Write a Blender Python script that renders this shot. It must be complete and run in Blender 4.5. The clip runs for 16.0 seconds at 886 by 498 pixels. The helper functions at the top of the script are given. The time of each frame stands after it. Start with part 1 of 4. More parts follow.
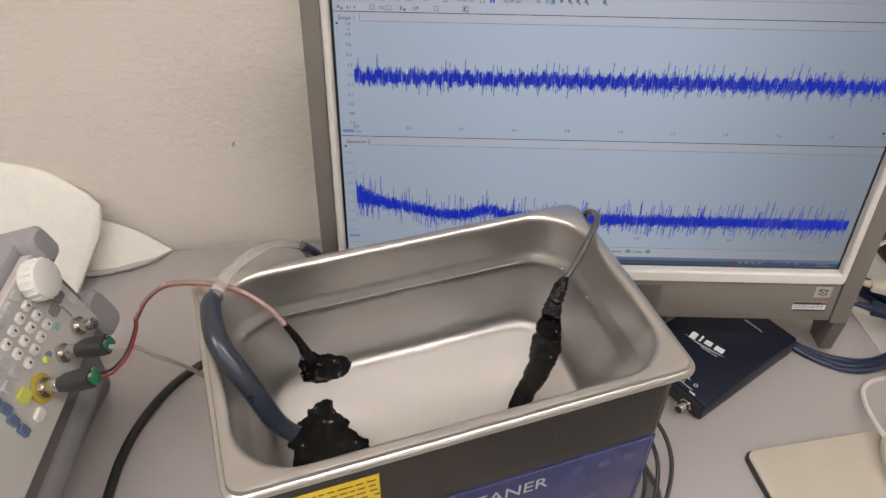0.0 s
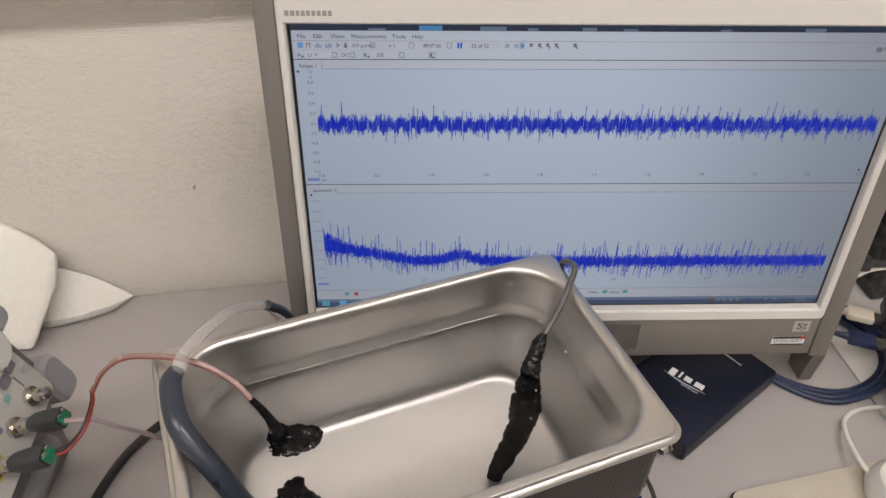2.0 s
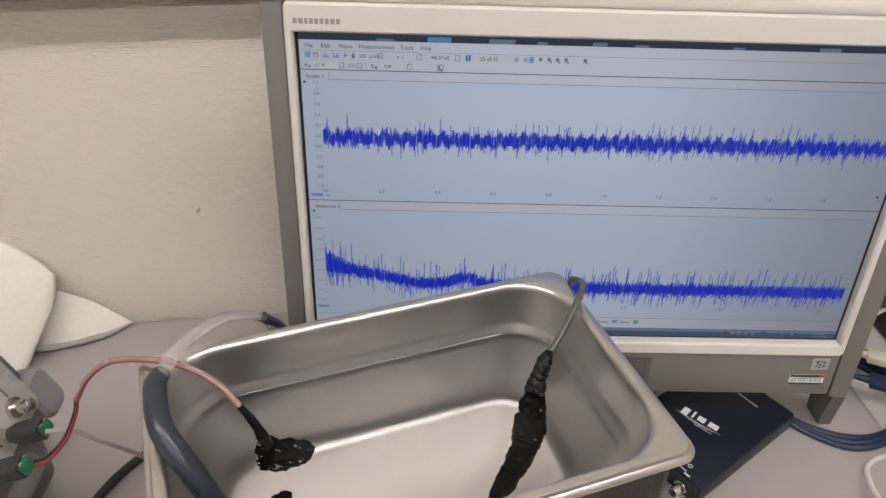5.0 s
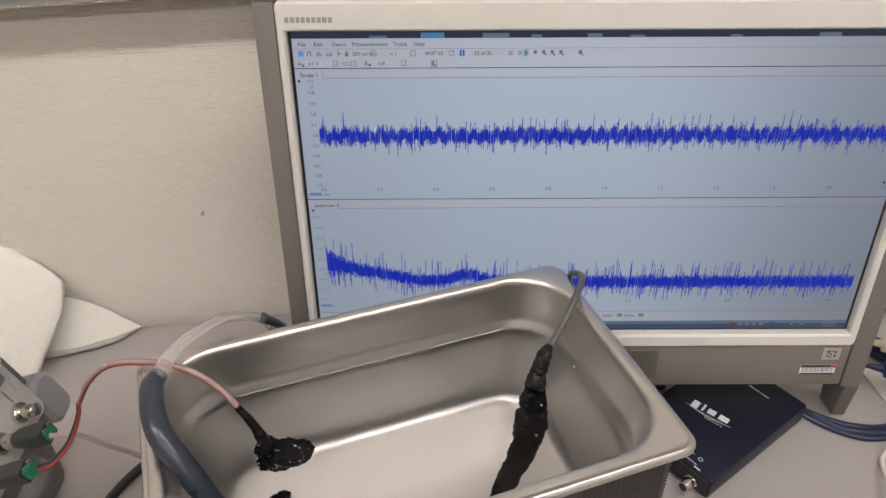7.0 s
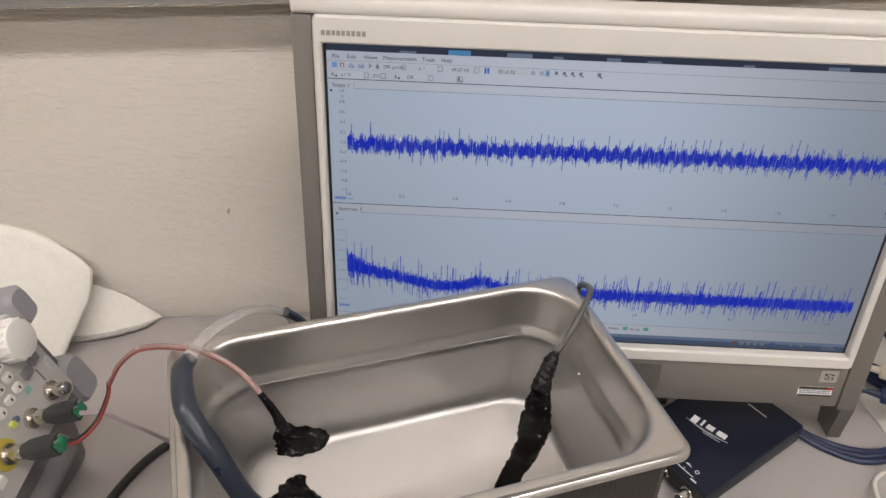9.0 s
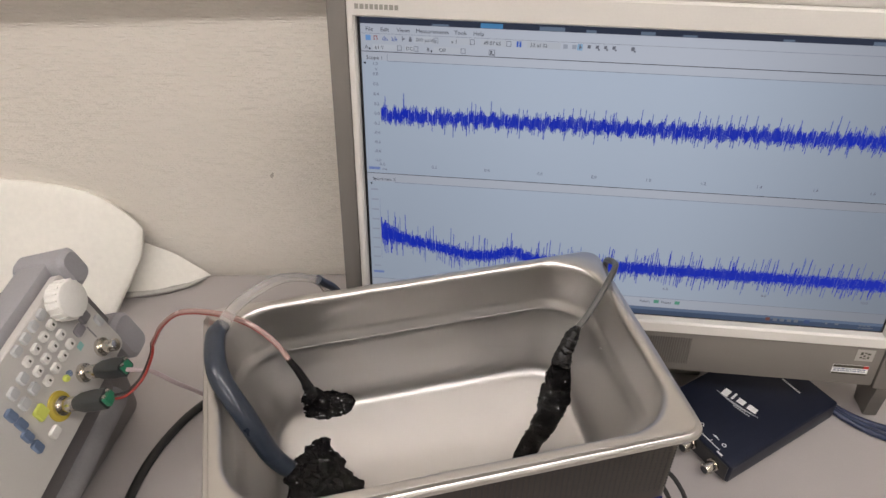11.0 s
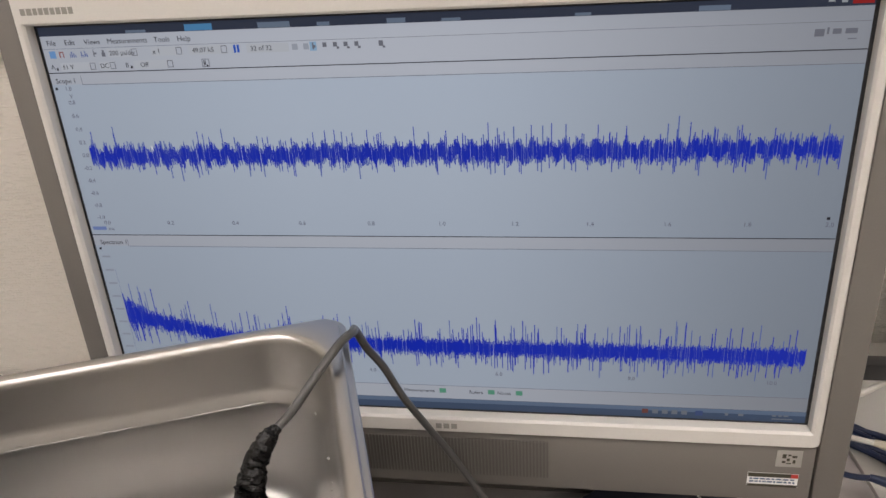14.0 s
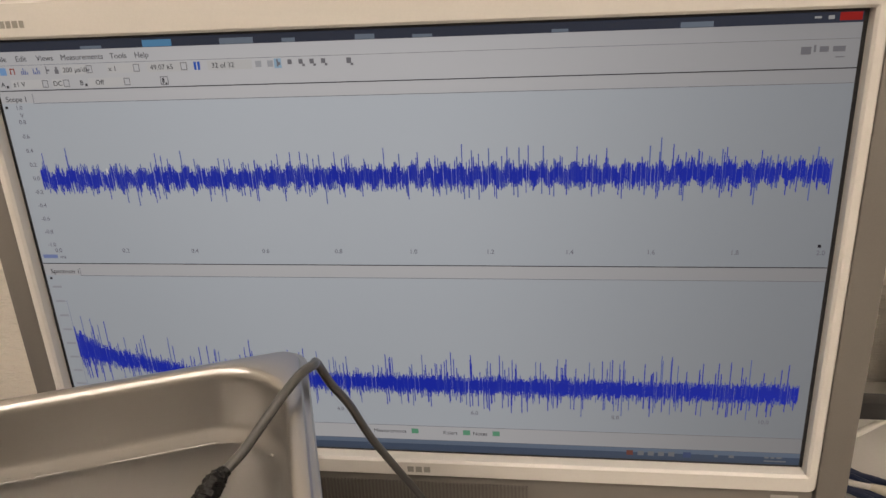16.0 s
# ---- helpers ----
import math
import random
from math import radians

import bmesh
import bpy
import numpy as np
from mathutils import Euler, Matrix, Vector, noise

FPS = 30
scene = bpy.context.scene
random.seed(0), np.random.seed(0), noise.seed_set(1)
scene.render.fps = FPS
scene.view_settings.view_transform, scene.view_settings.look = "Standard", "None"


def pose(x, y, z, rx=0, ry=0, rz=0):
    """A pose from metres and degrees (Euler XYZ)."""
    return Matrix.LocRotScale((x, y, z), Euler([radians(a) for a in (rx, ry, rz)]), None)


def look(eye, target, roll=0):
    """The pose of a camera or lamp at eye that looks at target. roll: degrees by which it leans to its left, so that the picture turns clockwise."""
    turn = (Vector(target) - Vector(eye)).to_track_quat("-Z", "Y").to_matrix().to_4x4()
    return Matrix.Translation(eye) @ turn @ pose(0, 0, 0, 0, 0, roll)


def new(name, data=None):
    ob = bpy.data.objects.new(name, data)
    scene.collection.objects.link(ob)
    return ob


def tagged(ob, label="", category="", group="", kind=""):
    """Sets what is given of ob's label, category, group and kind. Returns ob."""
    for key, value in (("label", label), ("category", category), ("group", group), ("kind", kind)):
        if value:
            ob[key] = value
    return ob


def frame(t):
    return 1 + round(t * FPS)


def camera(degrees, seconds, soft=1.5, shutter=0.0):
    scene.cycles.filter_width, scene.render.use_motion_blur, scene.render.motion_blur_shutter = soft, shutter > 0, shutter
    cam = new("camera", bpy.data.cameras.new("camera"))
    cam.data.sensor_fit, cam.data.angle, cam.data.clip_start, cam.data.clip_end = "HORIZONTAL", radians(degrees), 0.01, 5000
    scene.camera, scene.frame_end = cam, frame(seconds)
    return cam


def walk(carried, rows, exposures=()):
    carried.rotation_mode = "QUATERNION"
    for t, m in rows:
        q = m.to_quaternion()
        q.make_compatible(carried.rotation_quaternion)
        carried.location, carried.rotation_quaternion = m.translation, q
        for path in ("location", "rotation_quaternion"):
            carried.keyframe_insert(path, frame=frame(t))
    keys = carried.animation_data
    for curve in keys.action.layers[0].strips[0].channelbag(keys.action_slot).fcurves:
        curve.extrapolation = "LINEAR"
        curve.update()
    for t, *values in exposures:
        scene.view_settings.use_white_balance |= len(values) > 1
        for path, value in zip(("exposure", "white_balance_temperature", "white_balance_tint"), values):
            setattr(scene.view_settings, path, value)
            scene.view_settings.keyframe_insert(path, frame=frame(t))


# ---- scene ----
cam = camera(60.2, 16.0)
PATH = [
    (0, (0.087, -0.507, 1.282), (0.085, 0.987, -0.048), 1.2),
    (0.5, (0.076, -0.502, 1.283), (0.08, 0.983, -0.057), 1.6),
    (1, (0.075, -0.488, 1.284), (0.073, 0.996, -0.057), 1.2),
    (1.5, (0.083, -0.468, 1.288), (0.108, 1.009, -0.06), 0.2),
    (2, (0.086, -0.468, 1.294), (0.16, 1.034, -0.024), 1.5),
    (2.5, (0.092, -0.467, 1.292), (0.192, 1.062, 0.006), 1.7),
    (3, (0.094, -0.468, 1.284), (0.222, 1.088, 0.036), 2.5),
    (3.5, (0.097, -0.472, 1.268), (0.234, 1.112, 0.056), 3.1),
    (4, (0.094, -0.471, 1.266), (0.208, 1.121, 0.06), 3.0),
    (4.5, (0.092, -0.474, 1.258), (0.166, 1.135, 0.073), 2.8),
    (4.7, (0.091, -0.477, 1.257), (0.15, 1.133, 0.071), 2.6),
    (7, (0.105, -0.476, 1.253), (0.103, 1.133, 0.065), -0.3),
    (7.5, (0.098, -0.478, 1.255), (0.09, 1.134, 0.071), 0.3),
    (8, (0.096, -0.487, 1.261), (0.076, 1.127, 0.08), 0.4),
    (8.5, (0.1, -0.491, 1.259), (0.077, 1.134, 0.093), 0.1),
    (9, (0.101, -0.499, 1.267), (0.07, 1.124, 0.099), 2.0),
    (9.2, (0.098, -0.505, 1.27), (0.069, 1.107, 0.086), 2.5),
    (11.3, (0.135, -0.494, 1.285), (-0.05, 1.031, 0.005), -0.5),
    (11.5, (0.156, -0.483, 1.284), (-0.031, 1.035, -0.006), -0.7),
    (12, (0.2, -0.466, 1.28), (0.0, 1.047, -0.012), -0.5),
    (12.5, (0.221, -0.457, 1.274), (-0.001, 1.056, -0.015), -1.1),
    (13, (0.235, -0.434, 1.251), (-0.018, 1.12, 0.017), -3.0),
    (13.5, (0.265, -0.4, 1.205), (-0.014, 1.243, 0.099), -4.3),
    (14, (0.295, -0.37, 1.159), (-0.015, 1.327, 0.148), -4.8),
    (14.5, (0.303, -0.349, 1.131), (0.0, 1.38, 0.172), -5.2),
    (15, (0.307, -0.347, 1.126), (0.014, 1.403, 0.203), -5.0),
    (15.5, (0.299, -0.351, 1.134), (0.018, 1.409, 0.225), -4.4),
    (16, (0.299, -0.352, 1.139), (0.025, 1.405, 0.227), -3.9),
]
EXPOSURES = [(0.0, -0.05, 6480, 13), (11.3, -0.05, 6450, 13), (12.5, -0.06, 6400, 13), (13.0, -0.07, 6400, 13), (13.5, -0.10, 6420, 13), (14.0, -0.17, 6600, 13), (14.5, -0.23, 6720, 14), (15.0, -0.27, 7000, 14), (15.5, -0.28, 7400, 14), (16.0, -0.26, 7620, 14)]
walk(cam, [(t, look(eye, target, roll)) for t, eye, target, roll in PATH], EXPOSURES)

# ---- world and light ----
world = bpy.data.worlds.new("room_world")
scene.world = world
world.use_nodes = True
world.node_tree.nodes["Background"].inputs[0].default_value = (0.9, 0.95, 1.0, 1)
world.node_tree.nodes["Background"].inputs[1].default_value = 0.05

# ---- materials ----
MATS = {}


def mat(name, col, rough=0.5, metal=0.0, var=0.06, scale=60.0, fine=600.0, bump=0.0, stretch=(1, 1, 1),
        spec=0.5, coat=0.0, trans=0.0, ior=1.45, rvar=0.08, emit=None, power=0.0, sheen=0.0):
    """A procedural surface: colour and roughness vary at two scales, with a fine relief."""
    if name in MATS:
        return MATS[name]
    m = bpy.data.materials.new(name)
    m.use_nodes = True
    nt = m.node_tree
    b = nt.nodes["Principled BSDF"]
    b.inputs["Metallic"].default_value = metal
    b.inputs["Specular IOR Level"].default_value = spec
    b.inputs["Coat Weight"].default_value = coat
    b.inputs["Transmission Weight"].default_value = trans
    b.inputs["IOR"].default_value = ior
    tc = nt.nodes.new("ShaderNodeTexCoord")
    mp = nt.nodes.new("ShaderNodeMapping")
    mp.inputs["Scale"].default_value = stretch
    nt.links.new(tc.outputs["Object"], mp.inputs[0])
    n1 = nt.nodes.new("ShaderNodeTexNoise")
    n1.inputs["Scale"].default_value = scale
    n1.inputs["Detail"].default_value = 4
    n2 = nt.nodes.new("ShaderNodeTexNoise")
    n2.inputs["Scale"].default_value = fine
    n2.inputs["Detail"].default_value = 3
    nt.links.new(mp.outputs[0], n1.inputs["Vector"])
    nt.links.new(mp.outputs[0], n2.inputs["Vector"])
    mix = nt.nodes.new("ShaderNodeMath")
    mix.operation = "ADD"
    nt.links.new(n1.outputs["Fac"], mix.inputs[0])
    nt.links.new(n2.outputs["Fac"], mix.inputs[1])
    ramp = nt.nodes.new("ShaderNodeMapRange")
    ramp.inputs["From Min"].default_value = 0.6
    ramp.inputs["From Max"].default_value = 1.4
    ramp.inputs["To Min"].default_value = 1 - var
    ramp.inputs["To Max"].default_value = 1 + var
    nt.links.new(mix.outputs[0], ramp.inputs["Value"])
    vm = nt.nodes.new("ShaderNodeVectorMath")
    vm.operation = "SCALE"
    vm.inputs[0].default_value = col
    nt.links.new(ramp.outputs[0], vm.inputs["Scale"])
    nt.links.new(vm.outputs[0], b.inputs["Base Color"])
    rr = nt.nodes.new("ShaderNodeMapRange")
    rr.inputs["To Min"].default_value = max(0.0, rough - rvar)
    rr.inputs["To Max"].default_value = min(1.0, rough + rvar)
    nt.links.new(n1.outputs["Fac"], rr.inputs["Value"])
    nt.links.new(rr.outputs[0], b.inputs["Roughness"])
    if bump:
        bp = nt.nodes.new("ShaderNodeBump")
        bp.inputs["Strength"].default_value = 1.0
        bp.inputs["Distance"].default_value = bump
        nt.links.new(n2.outputs["Fac"], bp.inputs["Height"])
        nt.links.new(bp.outputs[0], b.inputs["Normal"])
    if emit:
        b.inputs["Emission Color"].default_value = (*emit, 1)
        b.inputs["Emission Strength"].default_value = power
    MATS[name] = m
    return m


def wallpaper():
    """Cream woven-look wallpaper: broken horizontal threads in relief."""
    m = mat("wallpaper_cream", (0.775, 0.72, 0.645), 0.75, var=0.03, scale=9, fine=420, rvar=0.05)
    nt = m.node_tree
    b = nt.nodes["Principled BSDF"]
    tc = nt.nodes["Texture Coordinate"]
    wave = nt.nodes.new("ShaderNodeTexWave")
    wave.wave_type, wave.bands_direction = "BANDS", "Z"
    wave.inputs["Scale"].default_value = 118
    wave.inputs["Distortion"].default_value = 2.3
    wave.inputs["Detail"].default_value = 1.0
    wave.inputs["Detail Scale"].default_value = 0.9
    nt.links.new(tc.outputs["Object"], wave.inputs["Vector"])
    layers = []
    for st, low, high, amount in (((190, 190, 400), 0.32, 0.64, 1.0), ((520, 520, 900), 0.30, 0.70, 0.30)):
        mp = nt.nodes.new("ShaderNodeMapping")
        mp.inputs["Scale"].default_value = st
        nt.links.new(tc.outputs["Object"], mp.inputs[0])
        n = nt.nodes.new("ShaderNodeTexNoise")
        n.inputs["Scale"].default_value = 1.0
        n.inputs["Detail"].default_value = 1
        nt.links.new(mp.outputs[0], n.inputs["Vector"])
        mr = nt.nodes.new("ShaderNodeMapRange")
        mr.interpolation_type = "SMOOTHSTEP"
        mr.inputs["From Min"].default_value, mr.inputs["From Max"].default_value = low, high
        mr.inputs["To Max"].default_value = amount
        nt.links.new(n.outputs["Fac"], mr.inputs["Value"])
        layers.append(mr.outputs[0])
    thread = nt.nodes.new("ShaderNodeMath")
    thread.operation = "MULTIPLY"
    nt.links.new(wave.outputs["Fac"], thread.inputs[0])
    nt.links.new(layers[0], thread.inputs[1])
    both = nt.nodes.new("ShaderNodeMath")
    nt.links.new(thread.outputs[0], both.inputs[0])
    nt.links.new(layers[1], both.inputs[1])
    total = both.outputs[0]
    bp = nt.nodes.new("ShaderNodeBump")
    bp.inputs["Strength"].default_value = 1.0
    bp.inputs["Distance"].default_value = 0.00058
    nt.links.new(total, bp.inputs["Height"])
    nt.links.new(bp.outputs[0], b.inputs["Normal"])
    return m


def glow(name, col, power=1.0):
    """A lit patch of the display, under a faint gloss."""
    if name in MATS:
        return MATS[name]
    m = mat(name, tuple(c * 0.05 for c in col), 0.35, var=0.0, emit=col, power=power * 0.72, spec=0.2)
    return m


WALL = wallpaper()
WALL_PLAIN = mat("painted_wall", (0.72, 0.69, 0.63), 0.8, scale=3, fine=200, bump=0.0002)
BOARD = mat("beige_board", (0.42, 0.38, 0.32), 0.6, scale=5, fine=300, var=0.03)
ALU = mat("grey_rail", (0.30, 0.295, 0.285), 0.45, 0.3, scale=30, fine=500)
DESK = mat("grey_laminate", (0.412, 0.380, 0.368), 0.42, var=0.05, scale=14, fine=900, bump=0.00004)
DESK_W = mat("white_laminate", (0.58, 0.56, 0.53), 0.4, var=0.04, scale=12, fine=700)
STEEL = mat("brushed_steel", (0.535, 0.517, 0.500), 0.335, 1.0, var=0.015, scale=12, fine=900, stretch=(1, 1, 4), rvar=0.006)
HOUSING = mat("dark_brushed_housing", (0.085, 0.078, 0.073), 0.36, 0.9, var=0.1, scale=40, fine=500, stretch=(1, 1, 12), rvar=0.06)
WHITE_PL = mat("white_plastic", (0.665, 0.637, 0.60), 0.35, var=0.03, scale=10, fine=800, bump=0.00001)
GREY_PL = mat("warm_grey_plastic", (0.182, 0.167, 0.152), 0.50, 0.1, var=0.05, scale=18, fine=900, bump=0.00003)
GREY_DK = mat("grille_dark", (0.142, 0.130, 0.118), 0.5, 0.1)
BLACK_PL = mat("black_plastic", (0.02, 0.02, 0.022), 0.4, var=0.15, scale=40)
RUBBER = mat("black_rubber", (0.022, 0.021, 0.02), 0.38, var=0.2, scale=80, fine=900)
TAR = mat("black_sealant", (0.006, 0.0056, 0.0056), 0.16, var=0.3, scale=150, fine=420, bump=0.0013, spec=0.4, rvar=0.12)
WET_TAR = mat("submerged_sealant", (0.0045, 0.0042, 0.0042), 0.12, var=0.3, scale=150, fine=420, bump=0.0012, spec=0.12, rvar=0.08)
AIR = mat("air_bubble_sheen", (0.85, 0.85, 0.86), 0.12, var=0.1, scale=300)
SLEEVE = mat("slate_blue_sleeve", (0.026, 0.033, 0.047), 0.30, var=0.15, scale=40, fine=500, bump=0.00008, spec=0.6)
NAVY = mat("navy_anodised", (0.012, 0.0155, 0.031), 0.42, 0.35, var=0.12, scale=30, fine=700, stretch=(1, 8, 1), bump=0.00003)
INK_W = mat("white_print", (0.78, 0.78, 0.78), 0.5, var=0.08, scale=200)
NICKEL = mat("nickel", (0.72, 0.68, 0.62), 0.22, 1.0, var=0.08, scale=100)
BLUE_CB = mat("blue_cable", (0.014, 0.023, 0.062), 0.35, var=0.15, scale=60)
GREY_CB = mat("grey_cable", (0.080, 0.078, 0.075), 0.35, var=0.1, scale=60)
WHITE_CB = mat("white_cable", (0.72, 0.69, 0.64), 0.4, var=0.06, scale=60)
RED_W = mat("red_wire", (0.22, 0.025, 0.018), 0.35, var=0.12, scale=80)
PINK_W = mat("clear_sleeved_wire", (0.31, 0.205, 0.185), 0.25, var=0.12, scale=120, spec=0.6)
GREEN_PL = mat("green_terminal", (0.02, 0.17, 0.085), 0.4, var=0.1)
CASE = mat("light_grey_panel", (0.52, 0.50, 0.47), 0.45, var=0.04, scale=30, fine=900, bump=0.00003)
BUMPER = mat("grey_bumper", (0.30, 0.292, 0.305), 0.6, var=0.06, scale=30, fine=600, bump=0.00005)
CASE_DK = mat("dark_grey_case", (0.165, 0.152, 0.150), 0.5, var=0.1, scale=30, fine=600, bump=0.00005)
KEY_W = mat("white_key", (0.72, 0.70, 0.66), 0.45, var=0.05)
KEY_G = mat("grey_key", (0.45, 0.46, 0.46), 0.5, var=0.05)
KEY_DK = mat("dark_key", (0.20, 0.19, 0.20), 0.5, var=0.08)
KEY_Y = mat("yellow_green_key", (0.55, 0.60, 0.12), 0.5, var=0.06)
KEY_B = mat("blue_key", (0.12, 0.165, 0.25), 0.45, var=0.08)
YELLOW = mat("yellow_ring", (0.50, 0.39, 0.06), 0.45, var=0.08)
PAPER = mat("white_paper", (0.80, 0.77, 0.70), 0.85, var=0.05, scale=14, fine=170, bump=0.0005)
PAD = mat("cream_mouse_pad", (0.53, 0.48, 0.39), 0.8, var=0.08, scale=25, fine=1200, bump=0.00012)
LABEL_Y = mat("yellow_label", (0.70, 0.50, 0.03), 0.4, var=0.06)
PANEL_B = mat("blue_panel", (0.022, 0.028, 0.12), 0.25, var=0.1, scale=30, spec=0.6)
PANEL_L = mat("pale_blue_line", (0.075, 0.095, 0.24), 0.35)
INK_DK = mat("dark_print", (0.05, 0.045, 0.03), 0.5)
RED_P = mat("red_print", (0.50, 0.04, 0.03), 0.5)
WATER = bpy.data.materials.new("clear_water")
WATER.use_nodes = True
WATER.node_tree.nodes.remove(WATER.node_tree.nodes["Principled BSDF"])
_refr = WATER.node_tree.nodes.new("ShaderNodeBsdfRefraction")
_refr.inputs["IOR"].default_value, _refr.inputs["Roughness"].default_value = 1.333, 0.0
_glos = WATER.node_tree.nodes.new("ShaderNodeBsdfGlossy")
_glos.inputs["Roughness"].default_value = 0.0
_wmix = WATER.node_tree.nodes.new("ShaderNodeMixShader")
_wfre = WATER.node_tree.nodes.new("ShaderNodeFresnel")
_wfre.inputs["IOR"].default_value = 1.333
_wsoft = WATER.node_tree.nodes.new("ShaderNodeMath")
_wsoft.operation = "MULTIPLY"
_wsoft.inputs[1].default_value = 0.45
WATER.node_tree.links.new(_wfre.outputs[0], _wsoft.inputs[0])
WATER.node_tree.links.new(_wsoft.outputs[0], _wmix.inputs[0])
WATER.node_tree.links.new(_refr.outputs[0], _wmix.inputs[1])
WATER.node_tree.links.new(_glos.outputs[0], _wmix.inputs[2])
WATER.node_tree.links.new(_wmix.outputs[0], WATER.node_tree.nodes["Material Output"].inputs[0])
BUBBLE = mat("wet_line", (0.42, 0.41, 0.39), 0.08, var=0.1, rvar=0.03)
FILM = mat("clear_film_over_black", (0.012, 0.0115, 0.0115), 0.16, var=0.4, scale=30, fine=140, bump=0.0018, coat=0.15, rvar=0.1)
FLOOR_M = mat("office_floor", (0.30, 0.29, 0.28), 0.6, var=0.1, scale=8)
CEIL_M = mat("ceiling_board", (0.78, 0.77, 0.74), 0.85, var=0.05, scale=30, fine=200, bump=0.0006)
LAMP_M = mat("lamp_diffuser", (0.9, 0.9, 0.9), 0.5, var=0.0, emit=(1.0, 0.955, 0.91), power=26.2)


# ---- mesh helpers ----
def to_mesh(bm, name, smooth=True):
    bmesh.ops.recalc_face_normals(bm, faces=bm.faces)
    me = bpy.data.meshes.new(name)
    bm.to_mesh(me)
    bm.free()
    if smooth:
        me.polygons.foreach_set("use_smooth", [True] * len(me.polygons))
        me.set_sharp_from_angle(angle=radians(35))
    return me


def part(name, bm, material, parent=None, label="", m=None, smooth=True):
    """Links a bmesh as one mesh object under a thing or under a part."""
    ob = new(name, to_mesh(bm, name, smooth))
    ob.data.materials.append(material)
    if parent:
        ob.parent = parent
    if m is not None:
        ob.matrix_basis = m
    if label:
        tagged(ob, label)
    return ob


def thing(name, label, category, m=None, group="", kind=""):
    ob = new(name)
    ob.empty_display_size = 0.02
    if m is not None:
        ob.matrix_basis = m
    return tagged(ob, label, category, group, kind)


def box(sx, sy, sz, c=(0, 0, 0), bevel=0.0, seg=2, bm=None):
    bm = bm or bmesh.new()
    r = bmesh.ops.create_cube(bm, size=1, matrix=Matrix.Translation(c) @ Matrix.Diagonal((sx, sy, sz, 1)))
    if bevel:
        es = list({e for v in r["verts"] for e in v.link_edges})
        bmesh.ops.bevel(bm, geom=es, offset=bevel, segments=seg, affect="EDGES", profile=0.5)
    return bm


def cyl(r1, r2, h, m=None, seg=24, bm=None, bevel=0.0):
    bm = bm or bmesh.new()
    r = bmesh.ops.create_cone(bm, cap_ends=True, segments=seg, radius1=r1, radius2=r2, depth=h, matrix=m or Matrix())
    if bevel:
        es = [e for e in {e for v in r["verts"] for e in v.link_edges} if len(e.link_faces) == 2 and e.calc_face_angle(0) > 1.0]
        bmesh.ops.bevel(bm, geom=es, offset=bevel, segments=2, affect="EDGES", profile=0.5)
    return bm


def spline(pts, n=10):
    """A smooth line through the given places."""
    P = [Vector(p) for p in pts]
    P = [2 * P[0] - P[1]] + P + [2 * P[-1] - P[-2]]
    out = []
    for i in range(1, len(P) - 2):
        a, b, c, d = P[i - 1:i + 3]
        for k in range(n):
            t = k / n
            out.append(0.5 * (2 * b + (c - a) * t + (2 * a - 5 * b + 4 * c - d) * t * t + (3 * b - a - 3 * c + d) * t ** 3))
    out.append(P[-2])
    return out


def tube(pts, r, n=8, sides=10, bm=None, rough=0.0, seed=0):
    """A round body swept along a smooth line; r is one radius, or one for each place given."""
    bm = bm or bmesh.new()
    line = spline(pts, n)
    rs = list(r) if isinstance(r, (list, tuple)) else [r] * len(pts)
    rng = random.Random(seed)
    up = Vector((0.13, 0.21, 1)).normalized()
    rings = []
    for i, p in enumerate(line):
        u = i / n
        k = min(int(u), len(rs) - 2)
        f = u - k
        f = f * f * (3 - 2 * f)
        rad = rs[k] * (1 - f) + rs[k + 1] * f
        d = (line[min(i + 1, len(line) - 1)] - line[max(i - 1, 0)]).normalized()
        up = (up - d * up.dot(d)).normalized()
        s = d.cross(up)
        ring = []
        for j in range(sides):
            a = 2 * math.pi * j / sides
            q = rad * (1 + rough * (rng.random() * 2 - 1))
            ring.append(bm.verts.new(p + q * (math.cos(a) * up + math.sin(a) * s)))
        rings.append(ring)
    for a, b in zip(rings, rings[1:]):
        for j in range(sides):
            bm.faces.new((a[j], a[(j + 1) % sides], b[(j + 1) % sides], b[j]))
    bm.faces.new(rings[0])
    bm.faces.new(rings[-1])
    return bm


def rr(hx, hy, r, z, k=8):
    """A rounded rectangle as a ring of places."""
    out = []
    for cx, cy, a0 in ((hx - r, hy - r, 0), (r - hx, hy - r, 90), (r - hx, r - hy, 180), (hx - r, r - hy, 270)):
        for i in range(k + 1):
            a = radians(a0 + 90 * i / k)
            out.append((cx + r * math.cos(a), cy + r * math.sin(a), z))
    return out


def loft(rings, cap_first=True, cap_last=True, bm=None):
    bm = bm or bmesh.new()
    R = [[bm.verts.new(p) for p in ring] for ring in rings]
    for a, b in zip(R, R[1:]):
        n = len(a)
        for j in range(n):
            bm.faces.new((a[j], a[(j + 1) % n], b[(j + 1) % n], b[j]))
    if cap_first:
        bm.faces.new(R[0])
    if cap_last:
        bm.faces.new(R[-1])
    return bm


def quads(rects, depth=0.0):
    """Flat upright patches (x0, x1, z0, z1) in the plane y = depth."""
    bm = bmesh.new()
    for x0, x1, z0, z1 in rects:
        bm.faces.new([bm.verts.new((x, depth, z)) for x, z in ((x0, z0), (x1, z0), (x1, z1), (x0, z1))])
    return bm


